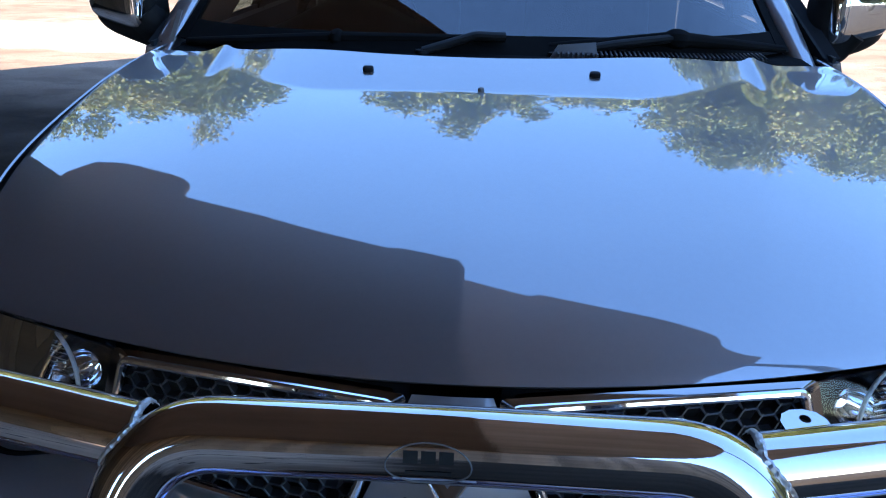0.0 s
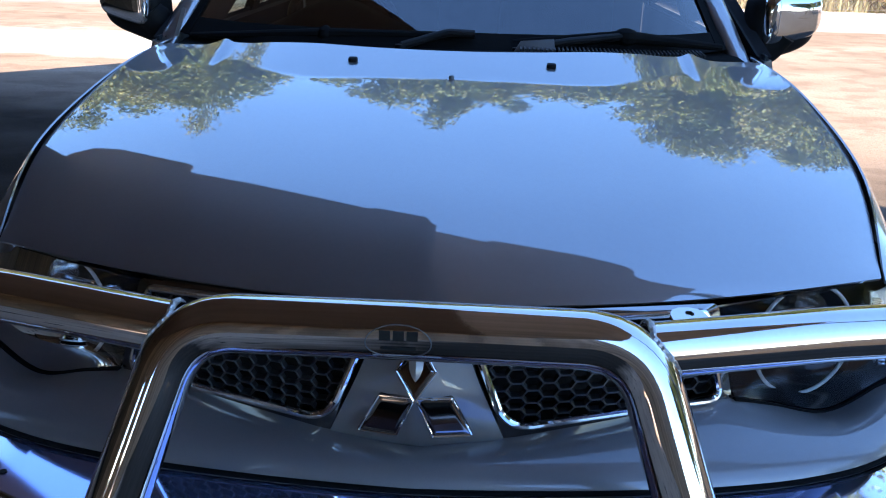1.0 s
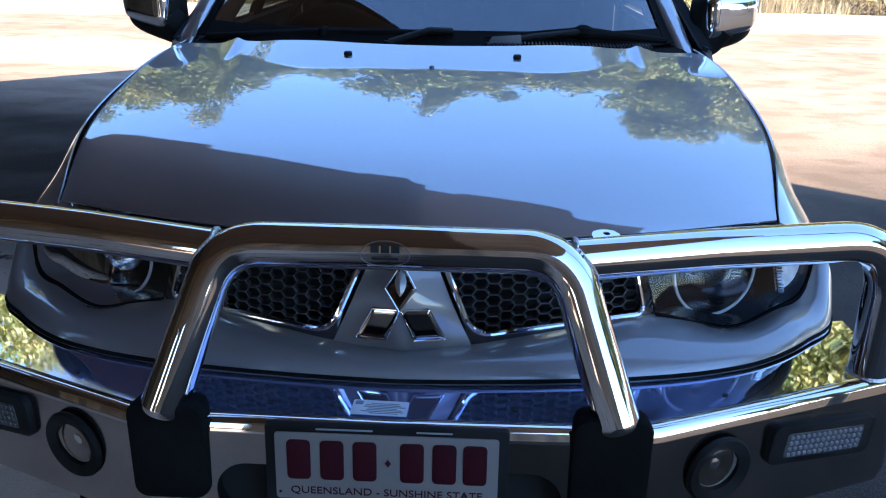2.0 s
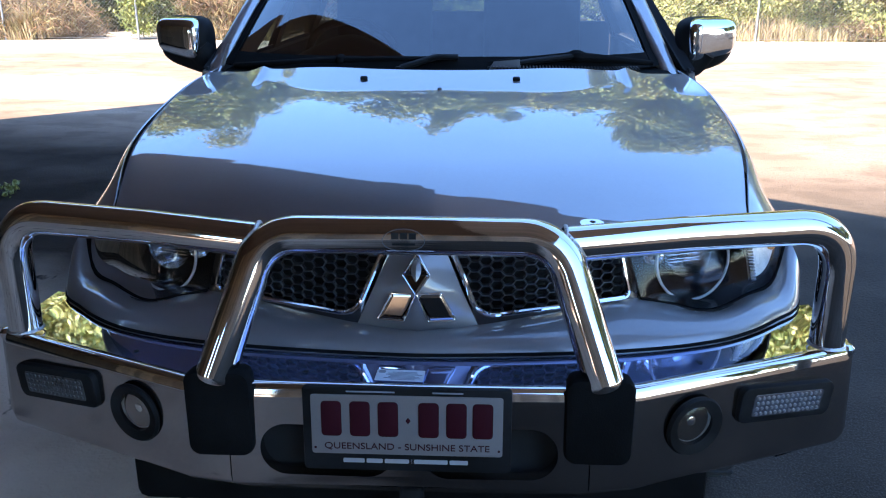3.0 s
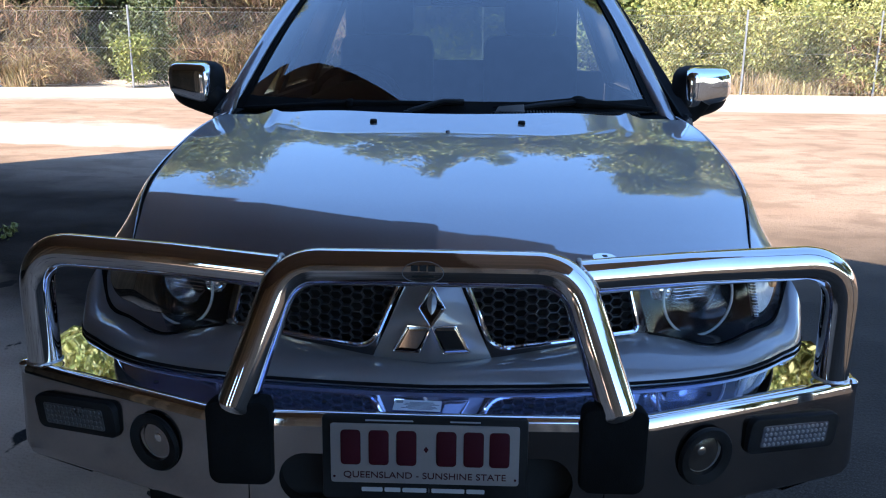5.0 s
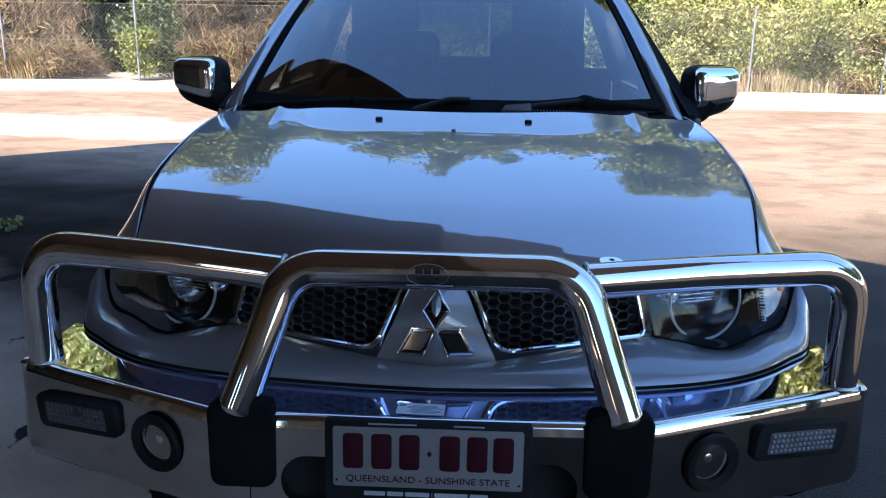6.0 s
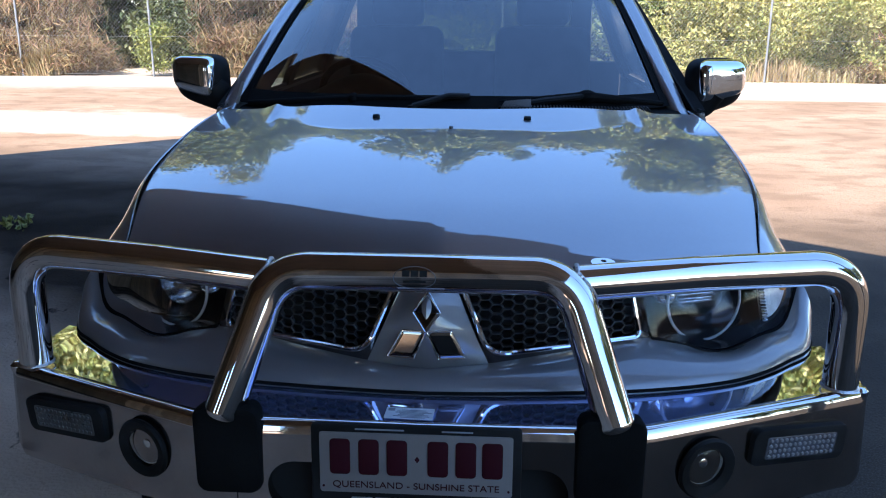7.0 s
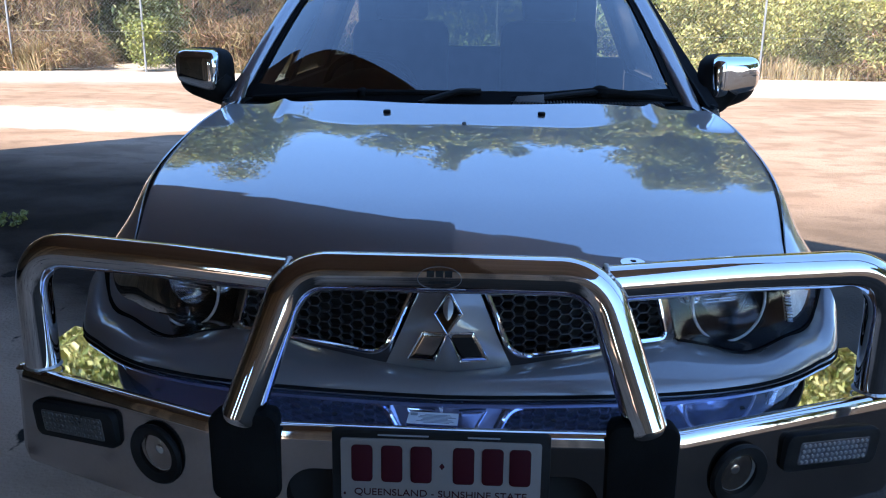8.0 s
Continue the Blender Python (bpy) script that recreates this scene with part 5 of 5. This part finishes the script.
def blades(name, boxes, count, height, mat, label, category):
    """Dry grass: thin bent blades."""
    boxes = np.array(boxes, float)
    pick = rng.choice(len(boxes), count)
    bx = boxes[pick]
    x = bx[:, 0] + (bx[:, 1] - bx[:, 0]) * rng.random(count)
    y = bx[:, 2] + (bx[:, 3] - bx[:, 2]) * rng.random(count)
    h = height * bx[:, 4] * (0.35 + 0.75 * rng.random(count)) * (0.7 + 0.4 * np.sin(x * 1.7) * np.sin(x * 0.61 + 1))
    q = rng.random(count) * 6.283
    lean = h * (0.15 + 0.45 * rng.random(count))
    w = 0.010 + 0.010 * rng.random(count)
    base = np.stack([x, y, np.zeros(count)], 1)
    mid = base + np.stack([np.cos(q) * lean * 0.35, np.sin(q) * lean * 0.35, h * 0.6], 1)
    tip = base + np.stack([np.cos(q) * lean, np.sin(q) * lean, h * (0.85 + 0.15 * rng.random(count))], 1)
    sd = np.stack([-np.sin(q) * w, np.cos(q) * w, np.zeros(count)], 1)
    v = np.stack([base - sd, base + sd, mid + sd * 0.8, mid - sd * 0.8, tip], 1).reshape(-1, 3)
    k = np.arange(count)[:, None] * 5
    tri = np.concatenate([k + [0, 1, 2], k + [0, 2, 3], k + [3, 2, 4]])
    me = bpy.data.meshes.new(name)
    me.from_pydata(v.tolist(), [], tri.tolist())
    me.materials.append(mat)
    return tagged(new(name, me), label, category, "", "stuff")


def tree(x, y, height, spread, mat, count, size, label):
    """Tapered trunk, forking limbs and a crown of leaf clumps."""
    t = thing("tree", (x, y, 0), label, "tree", "trees behind the fence")
    r0 = 0.035 * height ** 0.9 * 0.6
    pts = [(x, y, -0.1)]
    for k in range(1, 7):
        pts.append((x + rng.normal() * 0.12 * k * 0.5, y + rng.normal() * 0.12 * k * 0.5, height * 0.75 * k / 6))
    part("trunk", tube(pts, r0, 10, taper=lambda s: 1.15 - 0.85 * s), BARK, t)
    centres, radii = [], []
    bm = bmesh.new()
    for k in range(11):
        h = height * (0.30 + 0.62 * k / 10)
        q = k * 2.4 + rng.random()
        reach = spread * (0.55 + 0.5 * rng.random()) * (1.0 - 0.5 * (k / 10) ** 2)
        i = min(5, int(h / (height * 0.75) * 6))
        a = Vector(pts[i])
        b = Vector((x + math.cos(q) * reach, y + math.sin(q) * reach, h + 0.12 * height * rng.random()))
        m = a.lerp(b, 0.5) + Vector((0, 0, 0.05 * height))
        tube(rounded([a, m, b], 0.8, 5), r0 * 0.32, 6, bm=bm, taper=lambda s: 1.1 - 0.8 * s)
        for j in range(5):
            c = a.lerp(b, 0.6 + 0.4 * rng.random()) + Vector(rng.normal(size=3) * 0.25 * spread)
            centres.append(c)
            radii.append(spread * (0.26 + 0.26 * rng.random()))
    part("limb", bm, BARK, t)
    leaves("crown", centres, radii, count, size, mat, t)
    return t


# belt of trees behind the fence
for az, h in ((-46, 11.4), (-41, 11.8), (-36.5, 12.0), (-32, 12.4), (-28, 12.8), (-24, 12.8), (-20, 12.0), (-16, 10.2), (-12, 10.4), (-8, 12.2), (-4, 12.7), (0, 13.4), (4, 13.5), (8, 13.6), (11, 12.0), (14, 14.4), (18, 16.4), (22, 17.0), (26, 15.6), (30, 16.0), (35, 15.2), (40, 15.6), (45, 15.0)):
    y = 24.0 + 1.2 * math.sin(az * 1.9)
    tree((y - 1) * math.tan(radians(az)), y, h, 2.15 + 0.012 * abs(az), LEAF_Y if az in (14, 26, 4, -28, -12) else LEAF, 32000, 0.125, "green-leaved bushland tree with a forked trunk")

# trees standing off beside the yard
for az, dist, h in ((62, 30, 9.0), (70, 27, 10.0), (78, 25, 9.0), (87, 24, 10.5), (96, 23, 9.5), (105, 23, 10.0), (114, 24, 9.0)):
    tree(dist * math.sin(radians(az)), dist * math.cos(radians(az)), h, 2.3, LEAF_D if az in (78, 96, 114) else LEAF, 9000, 0.20, "green-leaved tree beside the sunlit yard")


def thicket(x0, x1, y0, y1, top, mat, count, size, label, category, n=40, droop=0.3, long=1.0, grow=1.0):
    cs, rs = [], []
    for _ in range(n):
        z = top * rng.random() ** 0.8
        r = (0.25 + 0.45 * rng.random()) * grow
        cs.append((x0 + (x1 - x0) * rng.random(), y0 + (y1 - y0) * rng.random(), max(0.1, z - r * 0.4)))
        rs.append((r * 1.3, r, r * 0.8))
    leaves("thicket", cs, rs, count, size, mat, None, label, category, "stuff", droop, long)


thicket(-6.6, -3.4, 18.4, 20.0, 2.9, DRY, 30000, 0.050, "brown dry vines hanging over the fence", "vines", 60, 1.2, 3.2)
thicket(-17, -10.4, 19.4, 20.8, 2.0, DRY, 32000, 0.050, "brown dry vines tangled behind the fence", "vines", 60, 1.2, 3.0)
thicket(-14, -9.4, 18.3, 19.2, 1.0, DRY, 20000, 0.045, "low mound of brown dry creeper", "vines", 40, 0.5, 3.2)
thicket(-8.15, -7.6, 18.35, 18.9, 1.2, LEAF, 2600, 0.045, "small green shrub beside a fence post", "shrub", 12, grow=0.55)
thicket(-8.0, -6.0, 18.9, 20.4, 3.2, LEAF_D, 16000, 0.055, "dark green bush pressing against the fence", "bush", 46)
thicket(-17, -2, 20.4, 22.4, 3.8, LEAF_D, 56000, 0.10, "dark green undergrowth behind the fence", "undergrowth", 190)
thicket(-3, 9, 20, 22.5, 3.4, LEAF, 24000, 0.08, "green undergrowth behind the fence", "undergrowth", 80)
thicket(3.5, 18, 18.4, 20.4, 2.2, LEAF_Y, 60000, 0.050, "sunlit yellow-green shrubs growing through the fence", "shrubs", 110)
thicket(6.5, 18, 20.5, 23.0, 4.4, LEAF_Y, 44000, 0.065, "tall yellow-green bushes behind the fence", "shrubs", 80)
thicket(8.5, 18, 18.3, 19.2, 1.6, DRY, 26000, 0.050, "dry brown creeper at the foot of the shrubs", "vines", 60, 0.6, 3.0)
thicket(-22, 22, 21.5, 24.0, 5.2, LEAF_D, 42000, 0.14, "dense dark green bush behind the fence", "undergrowth", 190)
thicket(-29, 29, 24.0, 27.0, 10.5, LEAF, 90000, 0.22, "dense dark green bush behind the fence", "undergrowth", 420, grow=2.0)
thicket(-32, 32, 27.2, 29.5, 6.5, LEAF_D, 34000, 0.27, "dense dark green bush behind the trees", "undergrowth", 260, grow=2.0)
thicket(3.0, 9.5, 22.4, 24.2, 7.5, LEAF, 22000, 0.11, "tall green bushes under the trees", "undergrowth", 90, grow=1.6)
blades("dry_grass", [(-17, -10.2, 18.3, 19.4, 0.62), (-12, -10.4, 18.2, 18.8, 0.5), (-6.6, -3, 18.3, 19.2, 0.4), (3, 18, 18.3, 19.2, 0.42), (-3, 4, 18.4, 19.6, 0.6)], 30000, 1.45, STRAW, "tall straw-coloured dry grass along the fence", "grass")

# small weed at the edge of the apron
cs = [(-3.26 + 0.06 * rng.normal(), 4.2 + 0.05 * rng.normal(), 0.03 + 0.03 * rng.random()) for _ in range(9)]
leaves("weed", cs, [0.03] * 9, 240, 0.018, LEAF, None, "small green weed growing on the apron", "weed", "stuff")
